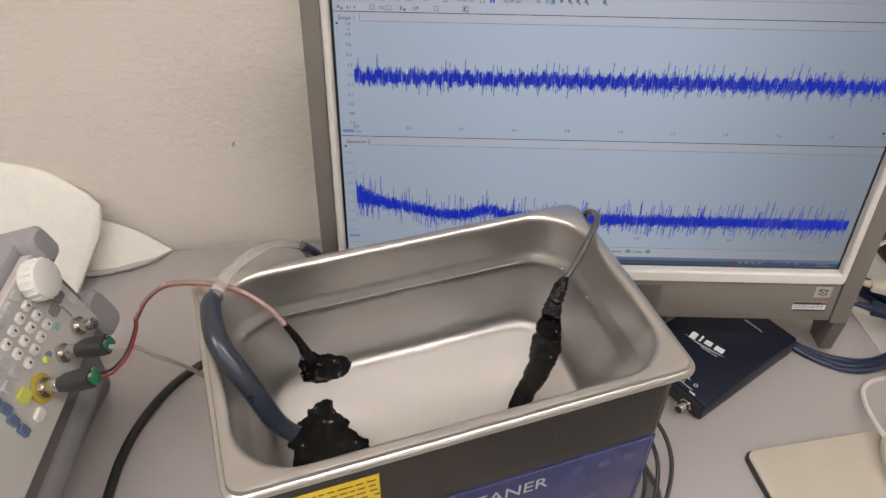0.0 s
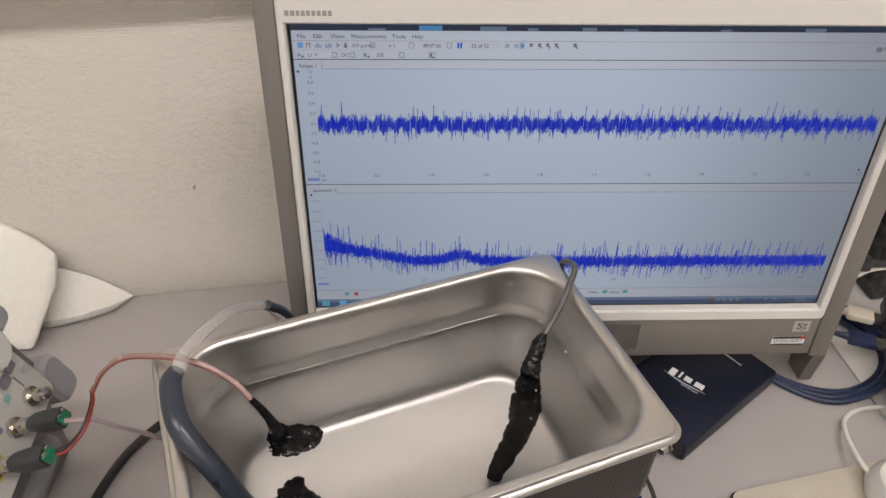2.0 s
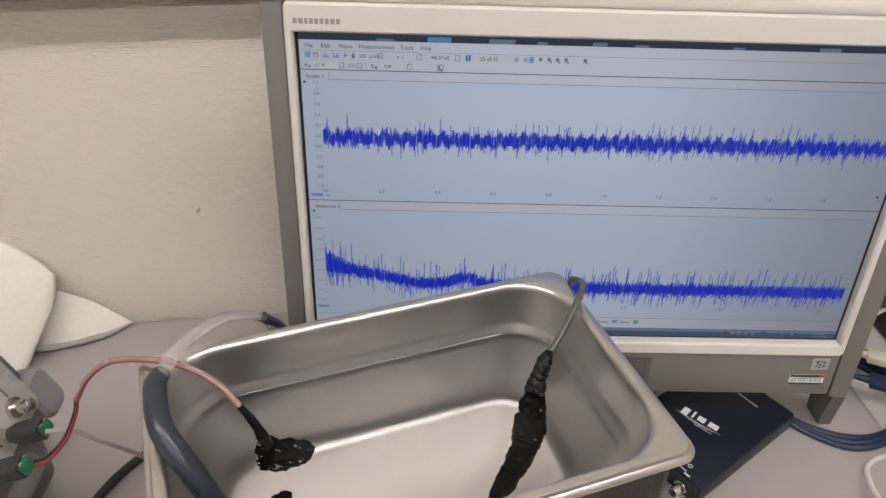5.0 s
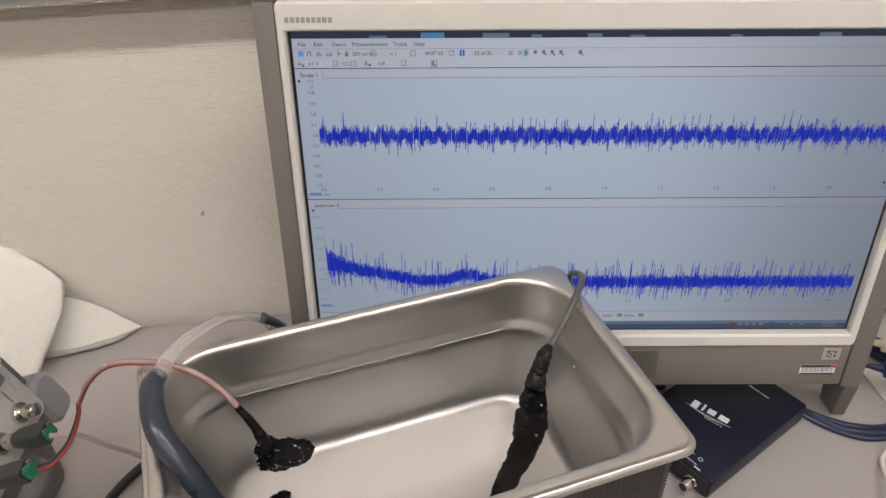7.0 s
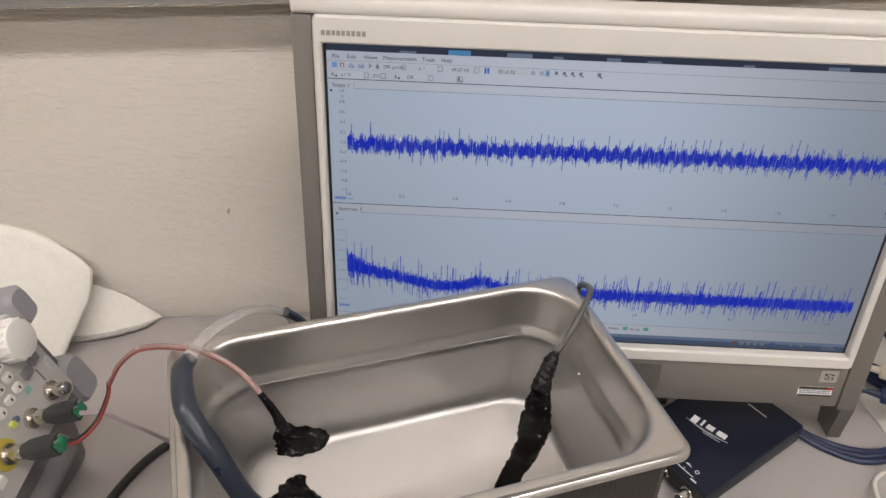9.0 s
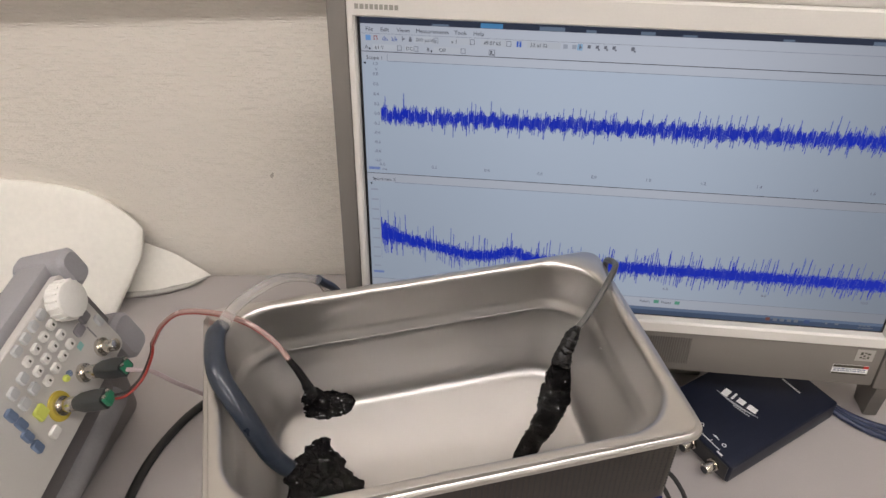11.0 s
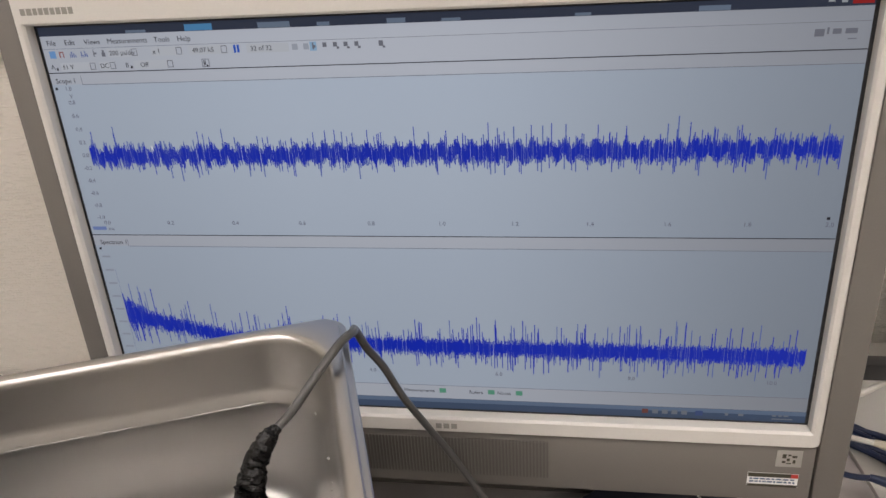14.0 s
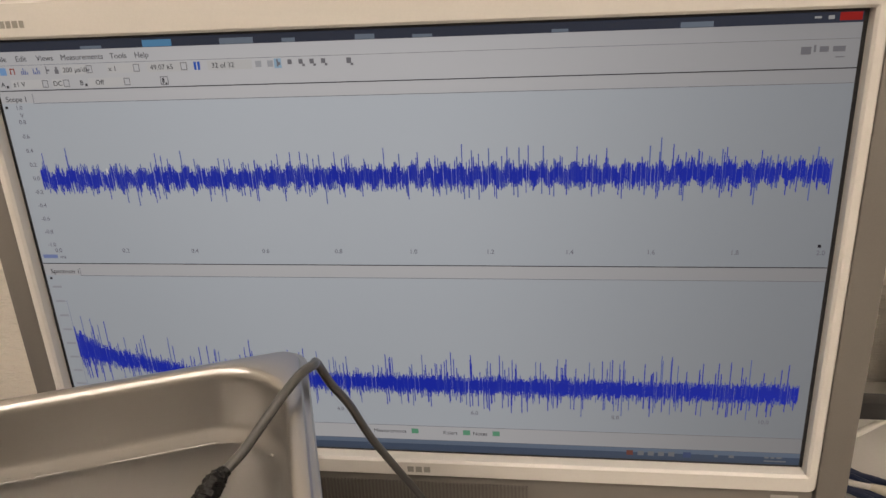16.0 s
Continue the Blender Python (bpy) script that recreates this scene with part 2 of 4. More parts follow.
def letters(text, size, material, parent, at, name="lettering", align="LEFT", m=None, thick=0.00005, label=""):
    """Words as a thin mesh, upright in the x-z plane of the parent unless m says otherwise."""
    cu = bpy.data.curves.new("words", "FONT")
    cu.body, cu.size, cu.align_x, cu.align_y, cu.extrude = text, size, align, "CENTER", thick
    cu.resolution_u = 3
    tmp = bpy.data.objects.new("words", cu)
    scene.collection.objects.link(tmp)
    me = bpy.data.meshes.new_from_object(tmp.evaluated_get(bpy.context.evaluated_depsgraph_get()))
    bpy.data.objects.remove(tmp)
    bpy.data.curves.remove(cu)
    ob = new(name, me)
    me.materials.clear()
    me.materials.append(material)
    ob.parent = parent
    ob.matrix_basis = m if m is not None else pose(*at, 90, 0, 0)
    if label:
        tagged(ob, label)
    return ob


def lump_flat():
    """A thin uneven fleck."""
    bm = bmesh.new()
    rng = random.Random(2)
    ring = [bm.verts.new((0.0016 * (0.6 + 0.7 * rng.random()) * math.cos(a), 0, 0.0042 * (0.6 + 0.7 * rng.random()) * math.sin(a))) for a in [2 * math.pi * k / 14 for k in range(14)]]
    bm.faces.new(ring)
    return bm


# ---- the room ----
DZ = 0.70
WY = 7.5
wall_m = pose(-0.063, 0.160, 0, 0, 0, WY)


def slab(name, sx, sy, sz, m, material, label, bevel=0.0):
    ob = part(name, box(sx, sy, sz, bevel=bevel), material, None, label, m, smooth=bool(bevel))
    return tagged(ob, label, "wall" if "wall" in name else name.split("_")[0], kind="structure")


slab("wall_north", 6.0, 0.10, 2.7, wall_m @ pose(0, 0.05, 1.35), WALL, "cream wallpapered wall with woven horizontal relief")
slab("wall_west", 0.10, 4.6, 2.7, pose(-2.4, -2.0, 1.35), WALL_PLAIN, "plain pale painted office wall")
slab("wall_east", 0.10, 4.6, 2.7, pose(2.6, -2.0, 1.35), WALL_PLAIN, "plain pale painted office wall")
# south wall is never in view; its beige tones down the steel's reflections
slab("wall_south", 5.2, 0.10, 2.7, pose(0.1, -3.6, 1.35), BOARD, "unseen beige wall, toned to darken tank reflections")
slab("floor", 5.4, 4.8, 0.10, pose(0.1, -1.6, -0.05), FLOOR_M, "grey office floor")
slab("ceiling", 5.4, 4.8, 0.10, pose(0.1, -1.6, 2.72), CEIL_M, "white ceiling board")
cap = thing("wall_rail", "grey metal rail standing out from the wallpapered wall", "rail", wall_m @ pose(-0.16, 0, 1.0545, 0, -1.1, 0), kind="structure")
part("rail", box(1.5, 0.0330, 0.034, (0, -0.0167, 0.0175), bevel=0.003, seg=3), ALU, cap, "brushed grey rail")
part("lip", box(1.5, 0.0030, 0.0016, (0, -0.0335, 0.0012), bevel=0.0005), NICKEL, cap, "thin bright lower lip")
# dark strip below the rail stands in for its shadow gap
part("shadow_strip", box(1.5, 0.0120, 0.006, (0, -0.0062, -0.0034), bevel=0.001), GREY_PL, cap)
scuff = part("wall_scuff", lump_flat(), mat("scuff_grey", (0.45, 0.41, 0.35), 0.8, var=0.2, scale=200), None, "", wall_m @ pose(-0.0700, -0.0006, 0.835, 0, 25, 0))
tagged(scuff, "small grey scuff on the wallpaper", "scuff", kind="structure")

# no fixture is in view; the rear pair is added as fill light
for i, (lx, ly) in enumerate(((-0.72, -1.04), (0.78, -0.84), (-0.55, -2.6), (0.95, -2.4))):
    cl = thing("ceiling_light", "unseen lit fluorescent ceiling light with white diffuser", "ceiling light", pose(lx, ly, 2.66, 0, 0, 97.5), group="ceiling lights")
    part("frame", box(0.26, 1.24, 0.03, (0, 0, -0.005), bevel=0.004), WHITE_PL, cl)
    part("diffuser", box(0.20, 1.18, 0.012, (0, 0, -0.025), bevel=0.003), LAMP_M, cl, "glowing diffuser")


def table(name, label, x0, x1, material, z):
    t = thing(name, label, "desk", wall_m)
    part("tabletop", box(x1 - x0, 0.744, 0.028, ((x0 + x1) / 2, -0.376, z - 0.014), bevel=0.002), material, t)
    for x in (x0 + 0.05, x1 - 0.05):
        for y in (-0.06, -0.70):
            part("leg", box(0.04, 0.04, z - 0.028, (x, y, (z - 0.028) / 2), bevel=0.003), ALU, t)
    return t


table("desk", "grey laminate office desk against the wall", -1.05, 0.566, DESK, DZ)
table("side_desk", "white laminate desk beside the grey one", 0.568, 1.70, DESK_W, DZ - 0.001)

# ---- all-in-one computer ----
W, H = 0.443, 0.2525
pc = thing("desktop_computer", "white and warm grey all-in-one computer showing an oscilloscope program", "computer", pose(0, 0, 0.8159, -6, 0, 0))


def ring_xz(x0, x1, z0, z1, r, y, k=4):
    return [(p[0] + (x0 + x1) / 2, y, p[1] + (z0 + z1) / 2) for p in rr((x1 - x0) / 2, (z1 - z0) / 2, r, 0, k)]


part("bezel", loft([ring_xz(-0.006, 0.4495, -0.012, 0.272, 0.004, 0.004), ring_xz(-0.006, 0.4495, -0.012, 0.272, 0.004, -0.006),
                    ring_xz(-0.0045, 0.448, -0.0105, 0.2705, 0.0032, -0.008), ring_xz(-0.0015, 0.4445, -0.0015, 0.254, 0.001, -0.008),
                    ring_xz(0, W, 0, H, 0.0005, -0.0065), ring_xz(0, W, 0, H, 0.0005, 0.002)], False, False), WHITE_PL, pc)
part("top_cover", box(0.487, 0.034, 0.012, (0.2218, 0.0115, 0.2775), bevel=0.004, seg=3), WHITE_PL, pc, "glossy white top cover")
for x, dx in ((-0.0138, -1), (0.4586, 1)):
    w = 0.0145 if dx < 0 else 0.0170
    part("side_frame", box(w, 0.034, 0.3300, (x, 0.0115, 0.1063), bevel=0.0015), GREY_PL, pc, "warm grey side frame")
    lg = []
    for y0, y1, z, out in ((-0.0050, 0.0280, -0.0590, 0.0), (0.0040, 0.0340, -0.0800, 0.004), (0.0180, 0.0420, -0.1120, 0.011)):
        xo = x + dx * out
        wi, wo = (w / 2 - 0.005, w / 2) if dx > 0 else (w / 2, w / 2 - 0.005)
        lg.append([(xo - wi, y0, z), (xo + wo, y0, z), (xo + wo, y1, z), (xo - wi, y1, z)])
    part("leg", loft(lg), GREY_PL, pc, "warm grey leg standing on the desk")
part("chin", box(0.4545, 0.028, 0.0435, (0.2218, 0.0085, -0.0340), bevel=0.002), GREY_PL, pc, "warm grey speaker chin")
bm = bmesh.new()
for i in range(132):
    box(0.0011, 0.0012, 0.029, (-0.002 + i * 0.0022, -0.0058, -0.0315), bm=bm)
tagged(part("speaker_grille", bm, GREY_DK, pc, "fine ribbed speaker grille", smooth=False), kind="stuff")
part("rear_shell", box(0.42, 0.036, 0.27, (0.2215, 0.046, 0.12), bevel=0.012), GREY_PL, pc)
part("rear_stand", box(0.20, 0.018, 0.15, (0.2215, 0.062, -0.048), bevel=0.004), GREY_DK, pc)
# printed marks in place of lettering on the case
rng = random.Random(3)
x = 0.0005
SILVER = mat("silver_print", (0.30, 0.285, 0.26), 0.4)
for w in (0.0028, 0.003, 0.0024, 0.0026, 0.0026, 0.0026, 0.0026, 0.003, 0.0026):
    part("maker_block", box(w, 0.0003, 0.0036, (x + w / 2, -0.0081, 0.2602)), SILVER, pc, smooth=False)
    x += w + 0.0009
for x in (0.2165, 0.2215, 0.2265):
    part("maker_block", box(0.0038, 0.0003, 0.0038, (x, -0.0081, -0.0062)), SILVER, pc, smooth=False)
bm = bmesh.new()
for dx, dz, sx, sz in ((-.003, .002, .0022, .003), (0, .0028, .002, .0012), (.003, .0018, .0028, .0016), (-.0005, -.0006, .0018, .002), (.003, -.002, .0016, .0026), (-.003, -.0024, .002, .0016), (0.0, -.0034, .0026, .0008)):
    box(sx, 0.0003, sz, (0.4335 + dx, -0.0058, -0.0215 + dz), bm=bm)
part("symbol_backing", box(0.0150, 0.0003, 0.0125, (0.4335, -0.0056, -0.0215)), mat("pale_sticker", (0.36, 0.34, 0.315), 0.45, var=0.05), pc, "pale square sticker", smooth=False)
part("symbol_mark", bm, INK_DK, pc, "dark printed symbol", smooth=False)
st = part("rating_sticker", box(0.030, 0.0003, 0.0105, (0.4255, -0.0057, -0.0385)), INK_W, pc, "white rating sticker with dark bars", smooth=False)
part("bar", box(0.0296, 0.0002, 0.0030, (0.4255, -0.0059, -0.0348)), INK_DK, st, smooth=False)
part("bar", box(0.0042, 0.0002, 0.0030, (0.4382, -0.006, -0.0348)), RED_P, st, smooth=False)
rng = random.Random(21)
for z, h in ((-0.0378, 0.0011), (-0.0399, 0.0012)):
    x = 0.4118
    while x < 0.4375:
        w = 0.0012 + 0.0028 * rng.random()
        part("bar", box(w, 0.0002, h, (x + w / 2, -0.0059, z)), KEY_B, st, smooth=False)
        x += w + 0.0007
part("bar", box(0.0296, 0.0002, 0.0018, (0.4255, -0.0059, -0.0428)), INK_DK, st, smooth=False)

# the lit display and what it shows
screen = part("screen", quads([(-0.001, W + 0.001, -0.001, H + 0.001)], 0.0005), BLACK_PL, pc, "lit display with black border", smooth=False)
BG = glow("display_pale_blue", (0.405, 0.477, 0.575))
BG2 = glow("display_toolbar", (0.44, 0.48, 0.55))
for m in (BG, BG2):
    # viewing-angle dimming painted into the emission: weaker right, left and low
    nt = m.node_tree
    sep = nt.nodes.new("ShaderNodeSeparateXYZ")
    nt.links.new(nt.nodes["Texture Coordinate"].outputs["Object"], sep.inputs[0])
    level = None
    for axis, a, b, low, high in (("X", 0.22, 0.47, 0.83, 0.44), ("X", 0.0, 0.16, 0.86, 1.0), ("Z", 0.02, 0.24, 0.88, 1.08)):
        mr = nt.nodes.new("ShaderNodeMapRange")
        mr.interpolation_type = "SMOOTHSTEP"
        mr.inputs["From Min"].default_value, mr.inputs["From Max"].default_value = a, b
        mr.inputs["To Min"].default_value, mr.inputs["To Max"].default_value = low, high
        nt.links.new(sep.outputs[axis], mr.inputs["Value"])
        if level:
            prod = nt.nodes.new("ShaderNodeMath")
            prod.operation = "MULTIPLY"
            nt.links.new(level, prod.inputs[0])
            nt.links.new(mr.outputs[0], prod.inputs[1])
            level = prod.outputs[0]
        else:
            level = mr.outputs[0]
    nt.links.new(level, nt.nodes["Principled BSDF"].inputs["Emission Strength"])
X0, X1, ZB, ZT = 0.0022, 0.4408, 0.0018, 0.2507
lay = 0.0


def shown(name, rects, material, label=""):
    global lay
    lay += 0.00002
    if len(rects) > 60:
        return tagged(part(name, quads(rects, -lay), material, screen, label, smooth=False), kind="stuff")
    for r in rects:
        part(name, quads([r], -lay), material, screen, label, smooth=False)


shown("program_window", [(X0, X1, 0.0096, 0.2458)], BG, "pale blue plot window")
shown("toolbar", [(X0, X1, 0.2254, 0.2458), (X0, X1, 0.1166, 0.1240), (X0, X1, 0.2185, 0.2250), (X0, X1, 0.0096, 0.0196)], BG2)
shown("title_bar", [(X0, X1, 0.2458, ZT)], glow("display_title", (0.035, 0.045, 0.075)))
shown("desktop_glimpse", [(0.055, 0.067, 0.246, 0.2475), (0.132, 0.15, 0.246, 0.249), (0.165, 0.172, 0.246, 0.248), (0.203, 0.213, 0.246, 0.2485), (0.232, 0.242, 0.246, 0.2475), (0.30, 0.308, 0.246, 0.2475), (0.36, 0.375, 0.246, 0.2485)], glow("display_glimpse", (0.15, 0.20, 0.28)))
shown("desktop_glimpse", [(0.090, 0.106, 0.246, 0.2495)], glow("display_sky", (0.08, 0.26, 0.50)))
shown("close_button", [(0.4305, 0.4402, 0.2468, 0.2505)], glow("display_red", (0.32, 0.02, 0.02)))
shown("window_button", [(0.4195, 0.4225, 0.248, 0.249), (0.4255, 0.4282, 0.2475, 0.2492)], glow("display_btn", (0.35, 0.38, 0.42)))
shown("taskbar", [(X0, X1, ZB, 0.0096)], glow("display_taskbar", (0.055, 0.085, 0.15)), "dark blue taskbar")
shown("taskbar_sheen", [(X0, X1, 0.0066, 0.0096)], glow("display_taskbar_lit", (0.12, 0.17, 0.26)))
shown("tray_icon", [(0.345 + 0.0058 * i, 0.3485 + 0.0058 * i, 0.0045, 0.0075) for i in range(1, 5)] + [(0.394, 0.396, 0.005, 0.007), (0.402, 0.405, 0.005, 0.0068), (0.4215, 0.4240, 0.0056, 0.0068), (0.4250, 0.4272, 0.0056, 0.0068), (0.4282, 0.4310, 0.0056, 0.0068), (0.4215, 0.4335, 0.0034, 0.0043)], glow("display_icon", (0.16, 0.18, 0.21)))
shown("tray_icon", [(0.3445, 0.3482, 0.0045, 0.0078)], glow("display_icon_red", (0.16, 0.06, 0.05)))
shown("tray_icon", [(0.3765, 0.381, 0.0042, 0.0078)], glow("display_icon_blue", (0.05, 0.08, 0.20)))
shown("start_button", [(0.006, 0.0125, 0.0028, 0.0088)], glow("display_start", (0.10, 0.32, 0.42)))
shown("taskbar_icon", [(0.021, 0.0268, 0.0032, 0.0085)], glow("display_ie", (0.14, 0.38, 0.66)))
DARK = glow("display_dark", (0.02, 0.02, 0.03))
MID = glow("display_mid", (0.17, 0.18, 0.22))
shown("divider", [(X0, X1, 0.2250, 0.2255), (X0, X1, 0.1239, 0.1244)], DARK)
shown("divider", [(0.0214, X1, 0.2182, 0.2185), (0.0250, X1, 0.1163, 0.1166), (X0, X1, 0.0195, 0.0198), (0.0214, 0.0217, 0.2182, 0.2235), (0.0250, 0.0253, 0.1163, 0.1215), (X0, X1, 0.2386, 0.2388)], MID)
shown("plot_marker", [(0.0038, 0.0054, 0.2155, 0.2170), (0.0046, 0.0062, 0.1139, 0.1154), (0.4345, 0.4362, 0.1353, 0.1369)], DARK)
shown("axis_box", [(0.0040, 0.0132, 0.1275, 0.1298), (0.0040, 0.0132, 0.0255, 0.0278)], glow("display_axis_box", (0.17, 0.24, 0.50)))
shown("axis_line", [(0.0118, 0.0120, 0.040, 0.100)], glow("display_axis", (0.16, 0.20, 0.38)))
TXT = glow("display_text", (0.05, 0.055, 0.07))
PALE = glow("display_label", (0.15, 0.16, 0.22))
for word, x in (("File", 0.0062), ("Edit", 0.0172), ("Views", 0.0292), ("Measurements", 0.0432), ("Tools", 0.0712), ("Help", 0.0850)):
    letters(word, 0.0041, TXT, screen, (x, -0.001, 0.2420))
for word, x, z in (("200 \u00b5s/div", 0.0430, 0.2355), ("x 1", 0.0690, 0.2355), ("49.07 kS", 0.0925, 0.2355), ("32 of 32", 0.1262, 0.2355),
                   ("A", 0.0052, 0.2286), ("\u00b11 V", 0.0122, 0.2286), ("DC", 0.0358, 0.2286), ("B", 0.0512, 0.2286), ("Off", 0.0602, 0.2286)):
    letters(word, 0.0037, TXT, screen, (x, -0.001, z))
letters("Scope 1", 0.0040, TXT, screen, (0.0058, -0.001, 0.2207))
letters("Spectrum 1", 0.0040, TXT, screen, (0.0068, -0.001, 0.1193))
for i in range(11):
    letters(f"{1.0 - 0.2 * i:.1f}", 0.0034, PALE, screen, (0.0145, -0.001, 0.2162 - 0.008 * i), align="RIGHT")
letters("V", 0.0034, PALE, screen, (0.0120, -0.001, 0.2118))
letters("ms", 0.0034, PALE, screen, (0.0150, -0.001, 0.1286))
for i in range(11):
    letters(f"{0.2 * i:.1f}", 0.0036, PALE, screen, (0.0152 + 0.0421 * i, -0.001, 0.1326), align="CENTER")
for i, word in enumerate(("2.0", "4.0", "6.0", "8.0", "10.0")):
    letters(word, 0.0036, PALE, screen, (0.0935 + 0.0812 * i, -0.001, 0.0303), align="CENTER")
for word, x in (("Measurements", 0.1940), ("Rulers", 0.2365), ("Notes", 0.2545)):
    letters(word, 0.0034, TXT, screen, (x, -0.001, 0.0158))
shown("status_light", [(x, x + 0.0042, 0.0142, 0.0176) for x in (0.2172, 0.2485, 0.2662)], glow("display_green", (0.10, 0.32, 0.22)))
shown("status_light", [(0.0260, 0.0296, 0.0142, 0.0176)], glow("display_green_b", (0.10, 0.30, 0.30)))
shown("status_light", [(0.0340, 0.0376, 0.0142, 0.0176)], glow("display_red_b", (0.35, 0.08, 0.06)))
# spectrum scale, too small to read
shown("scale_bar", [(0.0050, 0.0108, z, z + 0.0012) for z in [0.1085 - 0.0095 * i for i in range(9)]], glow("display_scale", (0.30, 0.33, 0.40)))
# tool icons and their boxes
FIELD = glow("display_field", (0.52, 0.56, 0.62))
shown("field", [(0.0415, 0.0600, 0.2332, 0.2380), (0.0680, 0.0868, 0.2332, 0.2380), (0.0905, 0.1130, 0.2332, 0.2380), (0.1240, 0.1480, 0.2332, 0.2380), (0.0110, 0.0330, 0.2263, 0.2310), (0.0350, 0.0450, 0.2263, 0.2310), (0.0560, 0.0800, 0.2263, 0.2310)], FIELD)
shown("spinner", [(x, x + 0.0034, 0.2336, 0.2376) for x in (0.0562, 0.0828, 0.1092)] + [(x, x + 0.0034, 0.2267, 0.2306) for x in (0.0292, 0.0415, 0.0762)], MID)
shown("spinner_face", [(x + 0.0004, x + 0.0030, 0.2340, 0.2372) for x in (0.0562, 0.0828, 0.1092)] + [(x + 0.0004, x + 0.0030, 0.2271, 0.2302) for x in (0.0292, 0.0415, 0.0762)], BG2)
shown("tool_icon", [(0.0060, 0.0098, 0.2336, 0.2376)], glow("display_icon_lit", (0.16, 0.34, 0.66)))
shown("tool_icon", [(0.0120, 0.0126, 0.234, 0.2372), (0.0126, 0.0148, 0.2366, 0.2372), (0.0142, 0.0148, 0.234, 0.2372)], glow("display_icon_red2", (0.30, 0.05, 0.03)))
shown("tool_icon", [(0.0185 + 0.0011 * i, 0.0190 + 0.0011 * i, 0.2338, 0.2338 + h) for i, h in enumerate((0.002, 0.0034, 0.0024, 0.0014))] + [(0.0255 + 0.0011 * i, 0.0260 + 0.0011 * i, 0.2338, 0.2338 + h) for i, h in enumerate((0.003, 0.0014, 0.0034, 0.002))], glow("display_icon_bl2", (0.05, 0.10, 0.36)))
shown("tool_icon", [(0.0330, 0.0336, 0.2338, 0.2378), (0.0334, 0.0350, 0.2352, 0.2362), (0.0380, 0.0402, 0.2338, 0.2360), (0.0385, 0.0397, 0.2360, 0.2374)], MID)
shown("tool_icon", [(0.1165, 0.1178, 0.2336, 0.2378), (0.1185, 0.1198, 0.2336, 0.2378)], glow("display_pause", (0.02, 0.10, 0.55)))
shown("tool_icon", [(0.1498, 0.1530, 0.2340, 0.2372), (0.1562, 0.1592, 0.2340, 0.2372)], glow("display_field2", (0.36, 0.40, 0.47)))
shown("tool_icon", [(0.1598, 0.1636, 0.2332, 0.2380)], glow("display_select", (0.28, 0.46, 0.66)))
shown("tool_icon", [(0.1612, 0.1620, 0.2340, 0.2376), (0.1620, 0.1630, 0.2348, 0.2362)] + [(x, x + 0.0022, 0.2350, 0.2374) for x in (0.1670, 0.1728, 0.1786, 0.1846)] + [(x + 0.0018, x + 0.0032, 0.2338, 0.2350) for x in (0.1728, 0.1786, 0.1846)] + [(0.1978, 0.2002, 0.2346, 0.2374), (0.1998, 0.2012, 0.2336, 0.2348)], MID)
shown("tool_icon", [(0.0968, 0.1012, 0.2264, 0.2308)], MID)
shown("tool_icon", [(0.0972, 0.1008, 0.2268, 0.2304)], BG2)
shown("tool_icon", [(0.0978, 0.0983, 0.2270, 0.2300), (0.0985, 0.0990, 0.2276, 0.2300), (0.0993, 0.1003, 0.2266, 0.2276), (0.0082, 0.0094, 0.2268, 0.2282), (0.0540, 0.0552, 0.2268, 0.2282)], DARK)
# the maker's word in the corner of the window, as plain shapes
shown("window_mark", [(0.4150, 0.4195, 0.2320, 0.2355), (0.4206, 0.4216, 0.2330, 0.2362), (0.4232, 0.4272, 0.2330, 0.2355), (0.4290, 0.4345, 0.2330, 0.2355), (0.4305, 0.4345, 0.2303, 0.2308)], glow("display_mark", (0.17, 0.18, 0.22)))
shown("mouse_pointer", [(0.0555, 0.0560, 0.1775, 0.1815), (0.0560, 0.0566, 0.1785, 0.1810), (0.0566, 0.0572, 0.1793, 0.1805)], glow("display_white", (0.75, 0.78, 0.82)))

TRACE = glow("display_trace_blue", (0.008, 0.028, 0.50))
SOFT = glow("display_trace_soft", (0.09, 0.14, 0.47))


def trace(name, x0, x1, mid, core, spike, material, seed, n=900, width=0.00042, keep=1.0, label=""):
    """A noisy line of the display: short upright strokes round a moving middle."""
    rng = random.Random(seed)
    rects = []
    for i in range(n):
        if rng.random() > keep:
            continue
        u = (i + rng.random()) / n
        x = x0 + (x1 - x0) * u
        c = mid(u) + core(u) * 0.35 * noise.noise(Vector((u * 90, seed, 0)))
        a, b = core(u) * (0.55 + 0.9 * rng.random()), core(u) * (0.55 + 0.9 * rng.random())
        if rng.random() < 0.20:
            a += spike(u) * 1.25 * rng.random() ** 3.0
        if rng.random() < 0.22:
            b += spike(u) * 0.9 * rng.random() ** 2.0
        rects.append((x - width / 2, x + width / 2, c - b, c + a))
    return shown(name, rects, material, label)


def swing(u):
    return 0.1752 + 0.0014 * math.sin(u * 2 * math.pi * 50) + 0.0003 * math.sin(u * 40)


def floor_line(u):
    return 0.0485 + 0.0205 * math.exp(-u * 7.5) + 0.0055 * math.exp(-((u - 0.262) / 0.030) ** 2) - 0.003 * math.exp(-((u - 0.18) / 0.05) ** 2)


